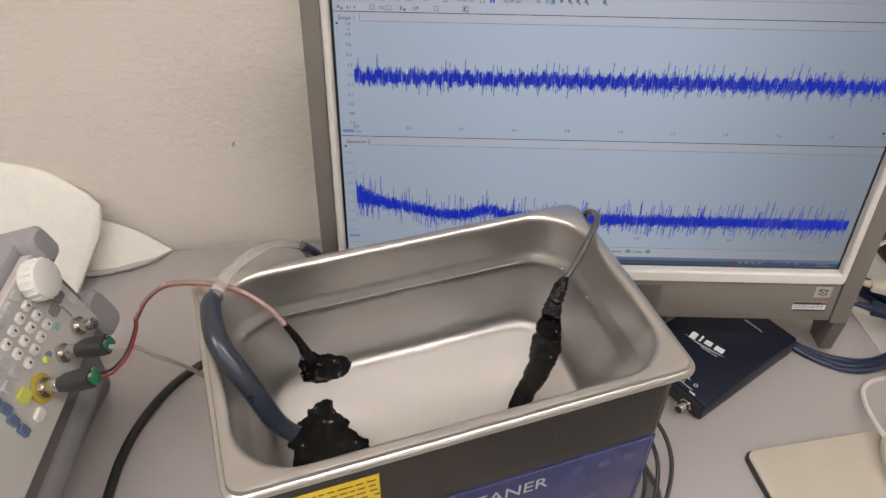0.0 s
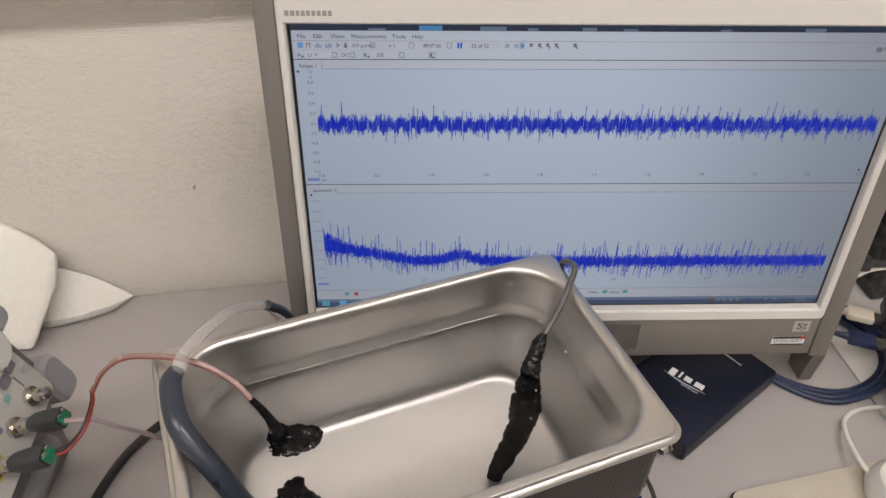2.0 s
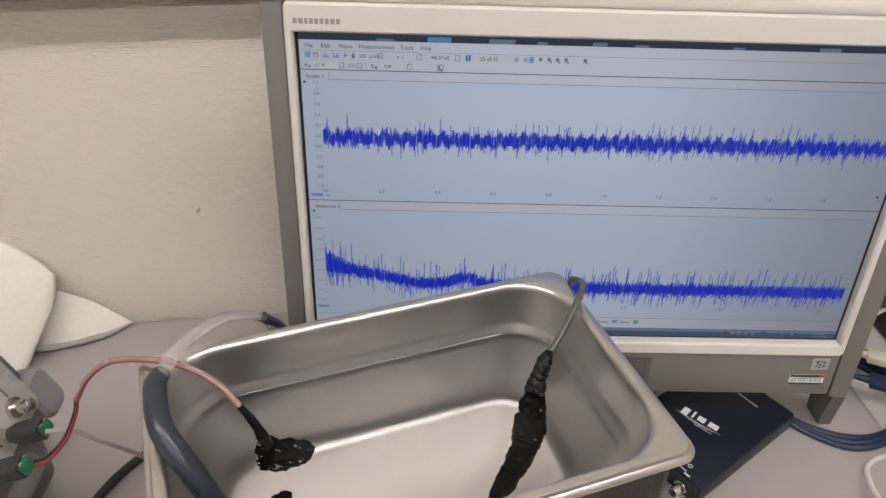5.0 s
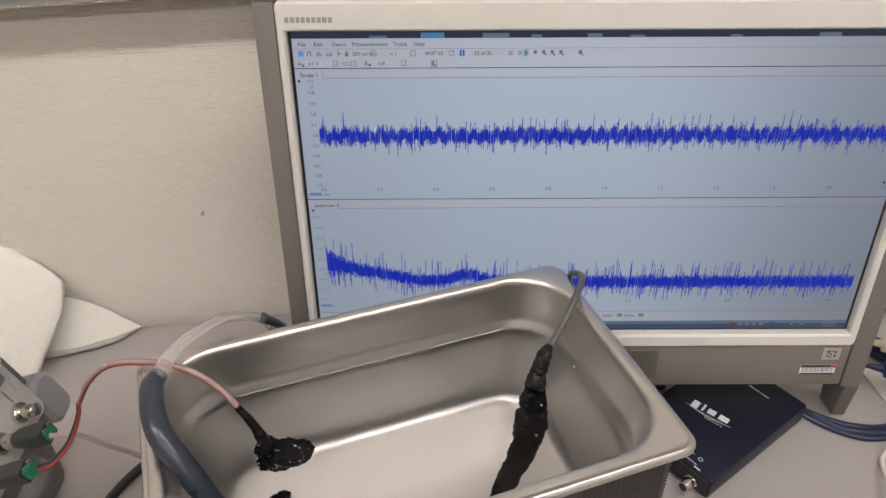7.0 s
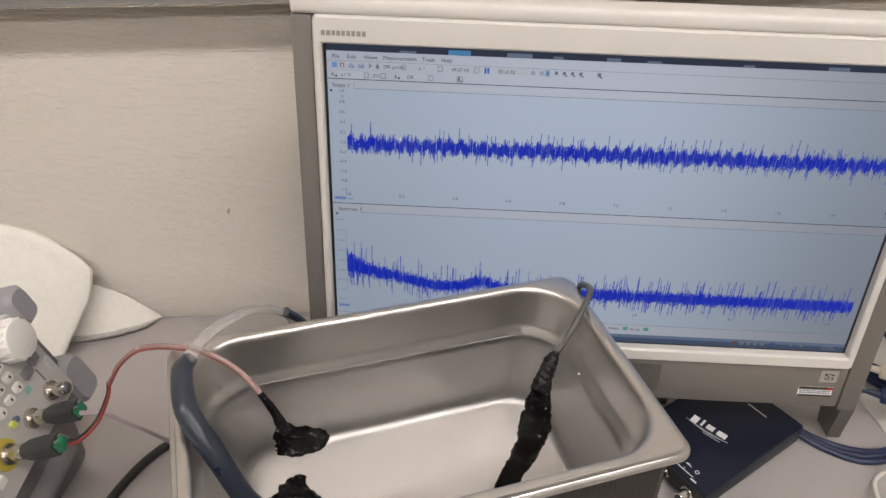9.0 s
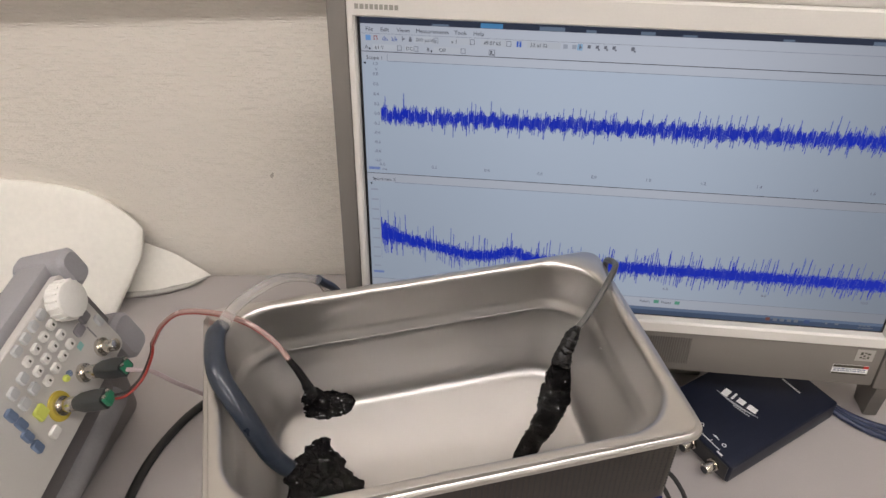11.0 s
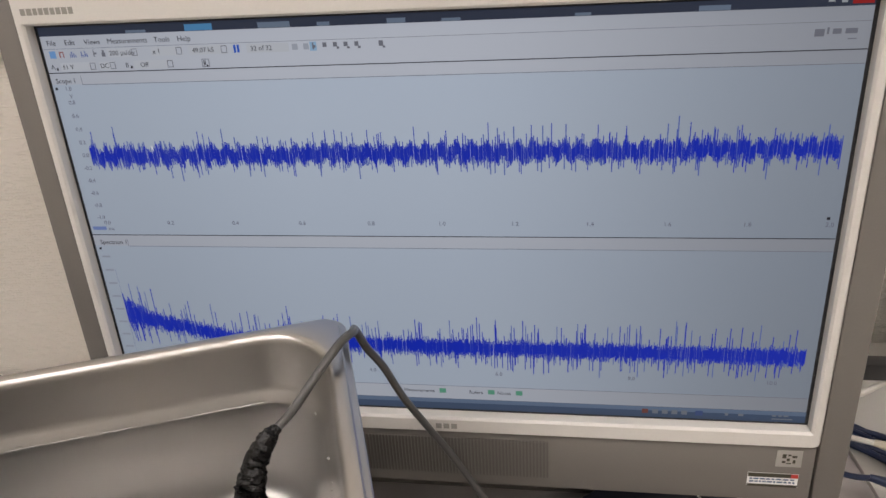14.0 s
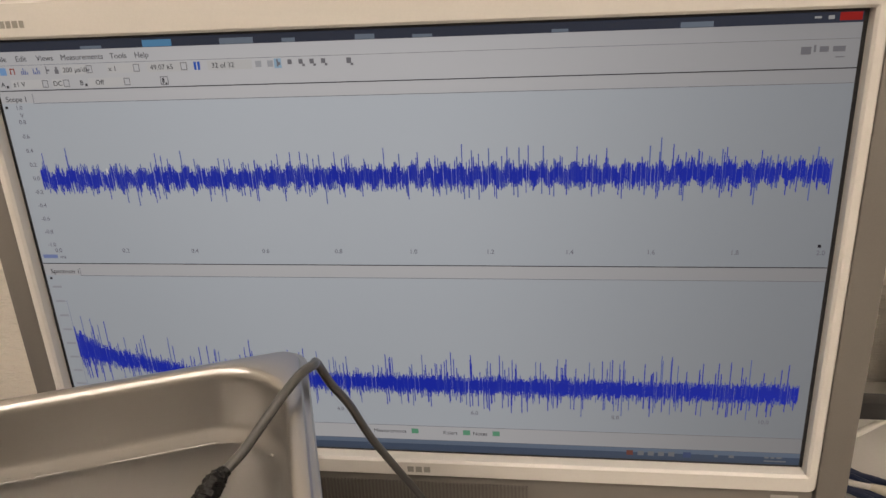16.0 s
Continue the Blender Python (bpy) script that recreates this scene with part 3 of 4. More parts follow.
trace("scope_trace", 0.0157, 0.4359, swing, lambda u: 0.0052, lambda u: 0.0085, SOFT, 4, 620, 0.0006, 0.9, "blue noisy voltage trace")
trace("scope_trace", 0.0157, 0.4359, swing, lambda u: 0.0042, lambda u: 0.0085, TRACE, 5, 1050, 0.00046, 1.0, "blue noisy voltage trace")
trace("spectrum_trace", 0.0125, 0.4350, floor_line, lambda u: 0.0052 + 0.004 * math.exp(-u * 40), lambda u: 0.013, SOFT, 6, 800, 0.0005, 0.9, "blue noisy spectrum trace")
trace("spectrum_trace", 0.0125, 0.4350, floor_line, lambda u: 0.0043 + 0.008 * math.exp(-u * 55), lambda u: 0.0140 + 0.012 * math.exp(-u * 30), TRACE, 7, 1100, 0.00050, 1.0, "blue noisy spectrum trace")
pk = []
for u, h in ((0.125, 0.014), (0.345, 0.010), (0.415, 0.011), (0.455, 0.019), (0.515, 0.009), (0.60, 0.015), (0.625, 0.011), (0.700, 0.020), (0.735, 0.010), (0.79, 0.012), (0.875, 0.011), (0.955, 0.018)):
    x = 0.0125 + 0.4225 * u
    c = floor_line(u)
    for k in range(-4, 5):
        rise = h * (1.25 if k == 0 else 0.55 / (abs(k) ** 0.6)) * (0.7 + 0.5 * noise.noise(Vector((u * 50, k * 1.7, 0.3))))
        pk.append((x + 0.00085 * k - 0.00026, x + 0.00085 * k + 0.00026, c - 0.002, c + max(0.003, rise)))
shown("spectrum_peak", pk, TRACE)

# ---- ultrasonic cleaner ----
bath = thing("ultrasonic_cleaner", "stainless steel ultrasonic cleaner with open water-filled tank on the desk", "ultrasonic cleaner", pose(0.0817, -0.1853, DZ, 0, 0, 19.67))
# from the drawn floor up the tapered wall, over the nesting ledge and the collar to the flat rim and its rolled bead
TANK = [(.060, .030, .015, .1192), (.0965, .0490, .023, .1195), (.1015, .0540, .026, .1203), (.1050, .0575, .028, .1222), (.1070, .0595, .029, .1255), (.1080, .0605, .030, .1310),
        (.1125, .0628, .031, .1600), (.1188, .0664, .032, .1930), (.1196, .0671, .0325, .1965), (.1206, .0681, .033, .1995), (.1217, .0692, .0335, .2022), (.1230, .0705, .034, .2048),
        (.1240, .0714, .0345, .2068), (.1247, .0720, .035, .2092), (.1264, .0733, .035, .2250), (.1269, .0738, .035, .2318), (.1274, .0743, .035, .2342), (.1284, .0752, .035, .2358), (.1298, .0765, .034, .2365),
        (.1335, .0799, .0105, .2365), (.1345, .0808, .0092, .2361), (.1351, .0813, .0088, .2350), (.1353, .0815, .0088, .2338),
        (.1360, .0822, .0090, .2334), (.1376, .0838, .0105, .2330), (.1383, .0845, .0110, .2319), (.1382, .0844, .0110, .2308), (.1370, .0832, .0100, .2298), (.1310, .0790, .0080, .2296)]
tank = part("tank", loft([rr(hx, hy, r, z, 10) for hx, hy, r, z in TANK], True, False), STEEL, bath, "brushed stainless tank and rolled rim")
body = part("housing", loft([rr(.1270, .0765, .008, .008, 6), rr(.1290, .0785, .009, .010, 6), rr(.1290, .0785, .009, .226, 6), rr(.1280, .0775, .009, .2292, 6)], True, False), HOUSING, bath, "dark brushed metal housing")
for x in (-0.1, 0.1):
    for y in (-0.05, 0.05):
        part("foot", cyl(0.010, 0.012, 0.010, pose(x, y, 0.005), 16), RUBBER, bath)
FY = -0.0785
part("control_panel", box(0.150, 0.0008, 0.105, (0.0495, FY - 0.0003, 0.1175), bevel=0.0003), PANEL_B, bath, "dark blue glossy control panel")
bm = bmesh.new()
for sx, sz, cx, cz in ((0.146, 0.0008, 0.0495, 0.1682), (0.0008, 0.100, 0.1225, 0.1175), (0.0008, 0.100, -0.0235, 0.1175)):
    box(sx, 0.0003, sz, (cx, FY - 0.0009, cz), bm=bm)
part("panel_outline", bm, PANEL_L, bath, smooth=False)
letters("CLEANER", 0.0160, mat("panel_print", (0.42, 0.42, 0.46), 0.5, var=0.1, scale=200), bath, (0.0505, FY - 0.0011, 0.1525), align="RIGHT", label="white printed word")
for i, x in enumerate((0.0700, 0.0900, 0.1080)):
    bm = bmesh.new()
    for k in range(5):
        box(0.0085 - 0.0012 * abs(k - 2), 0.0002, 0.0010, (x, FY - 0.0009, 0.1500 + 0.0017 * k), bm=bm)
    part("panel_symbol", bm, PANEL_L, bath, smooth=False)
lab = part("warning_label", box(0.066, 0.0006, 0.075, (-0.0900, FY - 0.0002, 0.177), bevel=0.0002), LABEL_Y, bath, "yellow warning label with lines of print")
bm = bmesh.new()
rng = random.Random(8)
for r in range(14):
    x = -0.1200
    while x < -0.0615:
        w = 0.003 + 0.006 * rng.random()
        box(min(w, -0.0600 - x), 0.0002, 0.0010, (x + w / 2, FY - 0.0006, 0.2100 - 0.0048 * r), bm=bm)
        x += w + 0.0012
part("print_line", bm, INK_DK, lab, smooth=False)
bm = bmesh.new()
for i in range(38):
    for k in range(17):
        cyl(0.00072, 0.00072, 0.0004, pose(-0.002 + 0.0034 * i, FY - 0.0001, 0.1795 + 0.0027 * k + 0.00135 * (i % 2), 90), 8, bm)
tagged(part("vent_hole", bm, BLACK_PL, body, "rows of tiny dark vent holes", smooth=False), kind="stuff")

water = part("water", loft([rr(.060, .030, .015, .1995, 10), rr(.1205, .0680, .033, .1995, 10)], True, False), WATER, bath, "clear still water")
water.visible_shadow = False

# wet line and beads along the inside of the tank
rng = random.Random(12)
for a, b, up in ((-0.088, -0.066, 0.0), (-0.060, -0.040, 0.0), (-0.034, -0.020, 0.0), (-0.016, 0.004, 0.0), (0.010, 0.026, 0.0), (0.040, 0.094, 0.0),
                 (-0.052, -0.020, 0.0012), (-0.012, 0.020, 0.0014), (-0.090, -0.070, 0.0010)):
    pts = [(a + (b - a) * k / 8, 0.0679 + 0.9 * up + 0.0004 * rng.random(), 0.1997 + up * 1.0 + 0.0005 * rng.random()) for k in range(9)]
    part("water_bead", tube(pts, [0.0001] + [0.00018 + 0.00030 * rng.random() for _ in range(7)] + [0.0001], 3, 6), BUBBLE, bath, "glinting bead at the water line")
for x, y, z, r in ((0.1204, 0.020, 0.2000, 0.0009), (0.1208, 0.004, 0.2005, 0.0005), (0.1203, 0.0005, 0.1998, 0.0004), (0.1165, 0.052, 0.2002, 0.0009)):
    bm = bmesh.new()
    bmesh.ops.create_uvsphere(bm, u_segments=14, v_segments=7, radius=r, matrix=pose(x, y, z) @ Matrix.Diagonal((1, 1, 0.5, 1)))
    part("water_bead", bm, BUBBLE, bath, "glinting bead at the water line")

# ---- probes in the bath and their leads ----
def lump(places, seed, amp=0.0016, res=4):
    """An uneven lump of sealant: joined balls, roughened."""
    bm = bmesh.new()
    for (x, y, z), r in places:
        bmesh.ops.create_icosphere(bm, subdivisions=res, radius=r, matrix=Matrix.Translation((x, y, z)))
    for v in bm.verts:
        n = noise.noise_vector(v.co * 140 + Vector((seed, 0, 0))) * amp + noise.noise_vector(v.co * 380 + Vector((0, seed, 0))) * amp * 0.75 + noise.noise_vector(v.co * 900 + Vector((0, 0, seed))) * amp * 0.35
        v.co += n
    return bm


def bubbles(head, count, seed, owner, top=1.0):
    """Tiny air bubbles clinging to the rough sealant."""
    rng = random.Random(seed)
    vs = list(head.data.vertices)
    bm = bmesh.new()
    for _ in range(count):
        v = rng.choice(vs)
        bmesh.ops.create_icosphere(bm, subdivisions=1, radius=0.00016 + 0.00042 * rng.random() ** 2, matrix=Matrix.Translation(v.co))
    tagged(part("air_bubbles", bm, AIR, owner, "tiny bright air bubbles"), kind="stuff")


probe = thing("transducer", "small black sealed transducer hanging in the water on a red lead", "transducer")
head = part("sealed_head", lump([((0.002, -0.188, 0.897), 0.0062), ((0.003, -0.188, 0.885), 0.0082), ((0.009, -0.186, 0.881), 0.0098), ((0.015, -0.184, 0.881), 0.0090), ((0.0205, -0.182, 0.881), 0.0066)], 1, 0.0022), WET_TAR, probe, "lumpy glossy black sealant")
bubbles(head, 150, 3, probe)
part("neck", tube([(-0.010, -0.187, 0.9315), (-0.003, -0.188, 0.918), (0.003, -0.190, 0.902)], [0.0019, 0.0026, 0.0040], 6, 10, rough=0.14), TAR, probe)
LEAD = [(-0.126, -0.145, 0.8885), (-0.1125, -0.148, 0.911), (-0.092, -0.153, 0.931), (-0.060, -0.164, 0.9435), (-0.038, -0.171, 0.9435), (-0.0215, -0.177, 0.936), (-0.009, -0.187, 0.930)]
part("clear_sleeve", tube(LEAD, 0.0017, 10, 10), PINK_W, probe, "clear sleeve round the lead")
part("red_core", tube([(x, y - 0.0011, z - 0.0009) for x, y, z in LEAD], 0.0008, 10, 8), RED_W, probe, "red core showing through the sleeve")
part("red_lead", tube([(-0.1480, -0.1785, 0.8650), (-0.1400, -0.1725, 0.8630), (-0.1320, -0.1600, 0.868), (-0.1270, -0.149, 0.880), (-0.1255, -0.145, 0.8895)], 0.0010, 8, 8), RED_W, probe, "red lead")
part("black_lead", tube([(-0.1480, -0.1765, 0.8665), (-0.1405, -0.1700, 0.8645), (-0.1340, -0.1590, 0.868), (-0.1285, -0.148, 0.880), (-0.1268, -0.145, 0.8895)], 0.0010, 8, 8), RUBBER, probe, "black lead")

big = thing("large_transducer", "large black sealed transducer on a slate blue sleeved cable", "transducer")
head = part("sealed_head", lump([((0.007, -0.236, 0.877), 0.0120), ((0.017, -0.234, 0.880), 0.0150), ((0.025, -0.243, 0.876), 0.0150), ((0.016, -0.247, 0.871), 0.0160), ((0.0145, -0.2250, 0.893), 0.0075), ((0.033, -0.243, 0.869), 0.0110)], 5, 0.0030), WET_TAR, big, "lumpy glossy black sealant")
bubbles(head, 220, 4, big)
part("sleeve", tube([(-0.0505, -0.1820, 0.9515), (-0.0508, -0.1933, 0.9516), (-0.0415, -0.2165, 0.9462), (-0.0245, -0.2297, 0.9265), (-0.0098, -0.2342, 0.8924), (0.0020, -0.2360, 0.8780)], [0.0050, 0.0062, 0.0066, 0.0064, 0.0062, 0.0058], 10, 14), SLEEVE, big, "slate blue heat-shrink sleeve")
part("clear_cover", tube([(-0.0500, -0.186, 0.9525), (-0.0470, -0.170, 0.9540), (-0.0390, -0.150, 0.9520), (-0.0285, -0.122, 0.9400), (-0.0170, -0.092, 0.9120), (-0.012, -0.080, 0.885)], [0.0044, 0.0039, 0.0035, 0.0032, 0.0029, 0.0027], 10, 10), mat("milky_sleeve", (0.82, 0.80, 0.79), 0.15, var=0.08, trans=0.80, ior=1.10), big, "milky sleeve over the wires")
part("cable", tube([(-0.0165, -0.0905, 0.9125), (-0.0060, -0.074, 0.880), (0.0, -0.060, 0.80), (-0.02, -0.045, 0.72), (-0.07, -0.035, 0.7045), (-0.105, -0.028, 0.7040)], 0.0033, 10, 10), SLEEVE, big)

rod = thing("rod_probe", "black taped rod probe leaning in the tank on a grey cable", "probe")
part("taped_body", tube([(0.1700, -0.1315, 0.9235), (0.1665, -0.1375, 0.9215), (0.1630, -0.1445, 0.9150), (0.1602, -0.1500, 0.9065)],
                        [0.0026, 0.0044, 0.0052, 0.0064], 9, 18, rough=0.15, seed=4), TAR, rod, "glossy black wound tape")
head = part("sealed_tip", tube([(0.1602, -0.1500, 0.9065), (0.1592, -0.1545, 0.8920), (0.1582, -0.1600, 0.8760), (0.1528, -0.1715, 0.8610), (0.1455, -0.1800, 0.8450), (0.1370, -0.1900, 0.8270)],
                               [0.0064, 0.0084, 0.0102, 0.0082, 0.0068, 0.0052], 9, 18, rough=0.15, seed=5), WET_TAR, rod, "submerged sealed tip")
bubbles(head, 34, 6, rod)
part("cable", tube([(0.1690, -0.1330, 0.9230), (0.1755, -0.1250, 0.9278), (0.1820, -0.1161, 0.9350), (0.1885, -0.1050, 0.9415), (0.1932, -0.0945, 0.9445), (0.1950, -0.0836, 0.9412), (0.1915, -0.0690, 0.9315), (0.1932, -0.0595, 0.9125), (0.1985, -0.0518, 0.8935), (0.2045, -0.0415, 0.8631), (0.2146, -0.0328, 0.8331), (0.2271, -0.0276, 0.8041), (0.2560, -0.0320, 0.7520), (0.2730, -0.0400, 0.7200), (0.2780, -0.0540, 0.7080), (0.2720, -0.080, 0.7042), (0.262, -0.12, 0.7042), (0.272, -0.165, 0.7042), (0.250, -0.21, 0.7042)],
                    0.0022, 10, 12), GREY_CB, rod, "grey signal cable over the rim")

# ---- oscilloscope box ----
scope_m = pose(0.324, -0.086, DZ, 0, 0, 37.2)
scope_box = thing("usb_oscilloscope", "navy blue metal usb oscilloscope box lying under the screen", "oscilloscope", scope_m)
L, Wd, Hh = 0.140, 0.090, 0.025
part("case", box(L, Wd, Hh - 0.003, (L / 2, Wd / 2, 0.003 + (Hh - 0.003) / 2), bevel=0.0022, seg=3), NAVY, scope_box, "brushed navy case")
for x in (0.012, L - 0.012):
    for y in (0.012, Wd - 0.012):
        part("foot", cyl(0.005, 0.005, 0.003, pose(x, y, 0.0015), 14), RUBBER, scope_box)
part("end_plate", box(0.0015, Wd - 0.006, Hh - 0.007, (-0.0005, Wd / 2, 0.003 + (Hh - 0.003) / 2)), BLACK_PL, scope_box)
TOPZ = Hh + 0.0002


def on_top(name, rects, label="", z=TOPZ):
    bm = bmesh.new()
    for x0, x1, y0, y1 in rects:
        box(x1 - x0, y1 - y0, 0.0003, ((x0 + x1) / 2, (y0 + y1) / 2, z), bm=bm)
    return part(name, bm, INK_W, scope_box, label, smooth=False)


def rings_top(cx, cy, r0, r1, a0=0, a1=360, n=20):
    bm = bmesh.new()
    vs = []
    for i in range(n + 1):
        a = radians(a0 + (a1 - a0) * i / n)
        vs.append([bm.verts.new((cx + r * math.cos(a), cy + r * math.sin(a), TOPZ)) for r in (r0, r1)])
    for a, b in zip(vs, vs[1:]):
        bm.faces.new((a[0], a[1], b[1], b[0]))
    return bm


# maker's mark as plain shapes: four blocks over a swoosh
MK = Matrix.Translation((0.0630, 0.0460, 0)) @ Matrix.Rotation(radians(10), 4, "Z")
mk = bmesh.new()
for y, sx, sy, dx in ((0.0165, 0.0095, 0.0062, -0.001), (0.0090, 0.0085, 0.0020, 0.0005), (0.0010, 0.0062, 0.0072, 0), (-0.0105, 0.0062, 0.0090, 0)):
    box(sx, sy, 0.0003, (dx, y, TOPZ), bevel=0.0, bm=mk)
ob = part("maker_mark", mk, INK_W, scope_box, "white printed blocks of the maker's mark", smooth=False)
ob.matrix_basis = MK
sw = bmesh.new()
for k in range(12):
    y = 0.022 - 0.0036 * k
    box(0.0004 + 0.0016 * math.sin(math.pi * k / 11), 0.0036, 0.0003, (-0.0052 - 0.0018 * math.sin(k / 11 * math.pi), y, TOPZ), bm=sw)
for k in range(8):
    box(0.0014, 0.0015, 0.0003, (-0.0094, 0.003 - 0.0022 * k, TOPZ), bm=sw)
ob = part("maker_mark", sw, mat("faint_print", (0.36, 0.37, 0.40), 0.5, var=0.15, scale=300), scope_box, "pale printed swoosh", smooth=False)
ob.matrix_basis = MK
on_top("print_line", [(0.0047, 0.0054, 0.019, 0.0425), (0.0047, 0.0054, 0.046, 0.0725), (0.0054, 0.0080, 0.0300, 0.0306), (0.0054, 0.0080, 0.0570, 0.0576)])
for cx, cy in ((0.0118, 0.0740), (0.0122, 0.0470), (0.0122, 0.0205)):
    part("print_symbol", rings_top(cx, cy, 0.0013, 0.0021), INK_W, scope_box, smooth=False)
on_top("print_symbol", [(0.0082, 0.0088, 0.054, 0.0612), (0.0088, 0.0103, 0.0553, 0.0599), (0.0103, 0.0120, 0.0566, 0.0586)])
on_top("print_symbol", [(0.0124, 0.0129, 0.0268, 0.0338), (0.0129, 0.0139, 0.0290, 0.0325)])
for y in (0.0165, 0.0420, 0.0715):
    on_top("print_symbol", [(0.0016, 0.0032, y - 0.003, y + 0.003)])
bm = bmesh.new()
for k in range(11):
    box(0.0015, 0.0013, 0.0003, (0.1180, 0.0455 - 0.0019 * k, TOPZ), bm=bm)
part("model_mark", bm, INK_W, scope_box, "white printed model mark", smooth=False)


def socket(parent, y, z=0.0135):
    """A panel BNC socket pointing out of the end plate."""
    s = part("bnc_socket", cyl(0.0048, 0.0048, 0.0125, pose(-0.0072, y, z, 0, 90, 0), 20, bevel=0.0005), NICKEL, parent, "nickel coaxial socket")
    part("nut", cyl(0.0064, 0.0064, 0.002, pose(-0.0022, y, z, 0, 90, 0), 6), NICKEL, s)
    part("lug", box(0.002, 0.0118, 0.0018, (-0.0105, y, z)), NICKEL, s)
    part("bore", cyl(0.0036, 0.0036, 0.0004, pose(-0.0137, y, z, 0, 90, 0), 16), BLACK_PL, s)


for y in (0.0160, 0.0425, 0.0690):
    socket(scope_box, y)
part("status_lamp", cyl(0.0014, 0.0014, 0.001, pose(-0.0014, 0.056, 0.0135, 0, 90, 0), 12), RED_P, scope_box)

plug = thing("coaxial_plug", "nickel coaxial plug with a clear strain sleeve on a black cable", "plug", scope_m)
part("collar", cyl(0.0068, 0.0068, 0.013, pose(-0.0150, 0.0690, 0.0135, 0, 90, 0), 20, bevel=0.0008), NICKEL, plug)
part("barrel", cyl(0.0050, 0.0058, 0.012, pose(-0.0272, 0.0690, 0.0135, 0, 90, 0), 20), BLACK_PL, plug)
part("strain_sleeve", cyl(0.0060, 0.0066, 0.022, pose(-0.0440, 0.0690, 0.0130, 0, 88, 0), 12), mat("clear_grey_plastic", (0.45, 0.43, 0.40), 0.3, var=0.15, trans=0.3), plug, "cloudy clear sleeve")
part("cable", tube([(-0.054, 0.0690, 0.0128), (-0.075, 0.066, 0.010), (-0.100, 0.056, 0.0038), (-0.125, 0.035, 0.0035), (-0.14, 0.01, 0.0035)], 0.0026, 8, 8), RUBBER, plug)

for k, (dx, dz) in enumerate(((0.0, 0.0), (-0.010, -0.007), (-0.019, -0.016))):
    lp = [(0.205, -0.085, 0.7045 + 0.004 * k), (0.222 + dx * 0.3, -0.098, 0.738 + dz), (0.243 + dx, -0.108, 0.757 + dz), (0.265 + dx, -0.124, 0.757 + dz), (0.277 + dx, -0.148, 0.742 + dz), (0.274 + dx, -0.172, 0.718 + dz * 0.5), (0.255 + dx, -0.200, 0.7045 + 0.002 * k), (0.22, -0.245, 0.7045 + 0.003 * k)]
    ob = part("black_cable", tube(lp, 0.0019, 8, 8), RUBBER)
    tagged(ob, "thin black cable looped on the desk", "cable", "black cable loops")

# ---- blue usb cable coil ----
for k in range(3):
    o = 0.0062 * k
    up = 0.0058 * k
    pts = [(0.400 - o, 0.058, 0.7035), (0.424 - o * 0.6, 0.030 - o * 0.3, 0.7035 + up * 0.4), (0.452 - o * 0.2, 0.004 - o * 0.6, 0.7035), (0.482, -0.009 - o, 0.7035), (0.512, -0.009 - o, 0.7035 + up * 0.3), (0.543 + o * 0.4, 0.006 - o, 0.7038 + up), (0.562 + o * 0.5, 0.030 - o * 0.5, 0.7038 + up), (0.566 + o * 0.5, 0.060, 0.7038 + up), (0.545, 0.090 + o, 0.7038 + up * 0.5), (0.500, 0.112 + o, 0.7036)]
    ob = part("blue_cable", tube(pts, 0.0030, 10, 10), BLUE_CB)
    tagged(ob, "dark blue usb cable coiled on the desk", "cable", "blue cable turns")

# ---- usb hub and what is plugged in ----
hub = thing("usb_hub", "matte black slim usb hub lying on cable turns", "usb hub", pose(0.570, 0.012, DZ + 0.0215, 0, 0, 68))
part("case", box(0.150, 0.040, 0.018, (0, 0, 0.009), bevel=0.0025), mat("matte_dark_hub", (0.035, 0.035, 0.037), 0.5, var=0.12, scale=30), hub)
part("lamp", cyl(0.0012, 0.0012, 0.0006, pose(0.058, 0.006, 0.0182), 12), mat("blue_lamp", (0.05, 0.1, 0.9), 0.3, emit=(0.1, 0.2, 1.0), power=4.0), hub, "lit blue lamp")
part("maker_mark", box(0.022, 0.003, 0.0003, (-0.035, 0.0, 0.0181)), mat("hub_print", (0.10, 0.10, 0.10), 0.5), hub)


def usb(name, label, along, material, cable_pts, cm):
    t = thing(name, label, "usb plug", hub.matrix_basis @ pose(along, 0.0205, 0.009))
    part("shell", box(0.0125, 0.010, 0.0048, (0, 0.005, 0)), NICKEL, t, "bare metal shell")
    part("grip", box(0.0165, 0.026, 0.0085, (0, 0.0225, 0), bevel=0.0022), material, t)
    part("strain_relief", cyl(0.0040, 0.0026, 0.013, pose(0, 0.042, 0, -90), 12), material, t)
    part("cable", tube(cable_pts, 0.0022, 8, 8), cm, t)


usb("usb_plug", "cream usb plug in the black hub", 0.042, mat("cream_plastic", (0.62, 0.56, 0.46), 0.4, var=0.05), [(0, 0.046, 0), (0, 0.065, -0.001), (0.01, 0.09, -0.004), (0.03, 0.13, -0.005)], WHITE_CB)
usb("usb_plug", "dark blue usb plug in the black hub", 0.005, BLUE_CB, [(0, 0.046, 0), (-0.002, 0.062, -0.002), (0.004, 0.085, -0.005), (0.02, 0.12, -0.005)], BLUE_CB)
wc = part("white_cable", tube([(0.476, -0.112, 0.722), (0.476, -0.094, 0.7180), (0.482, -0.064, 0.7090), (0.493, -0.042, 0.7040), (0.520, -0.030, 0.7025), (0.575, -0.030, 0.7025), (0.64, -0.04, 0.7025)], 0.0022, 10, 10), WHITE_CB)
tagged(wc, "white mouse cable curving over the desk", "cable")
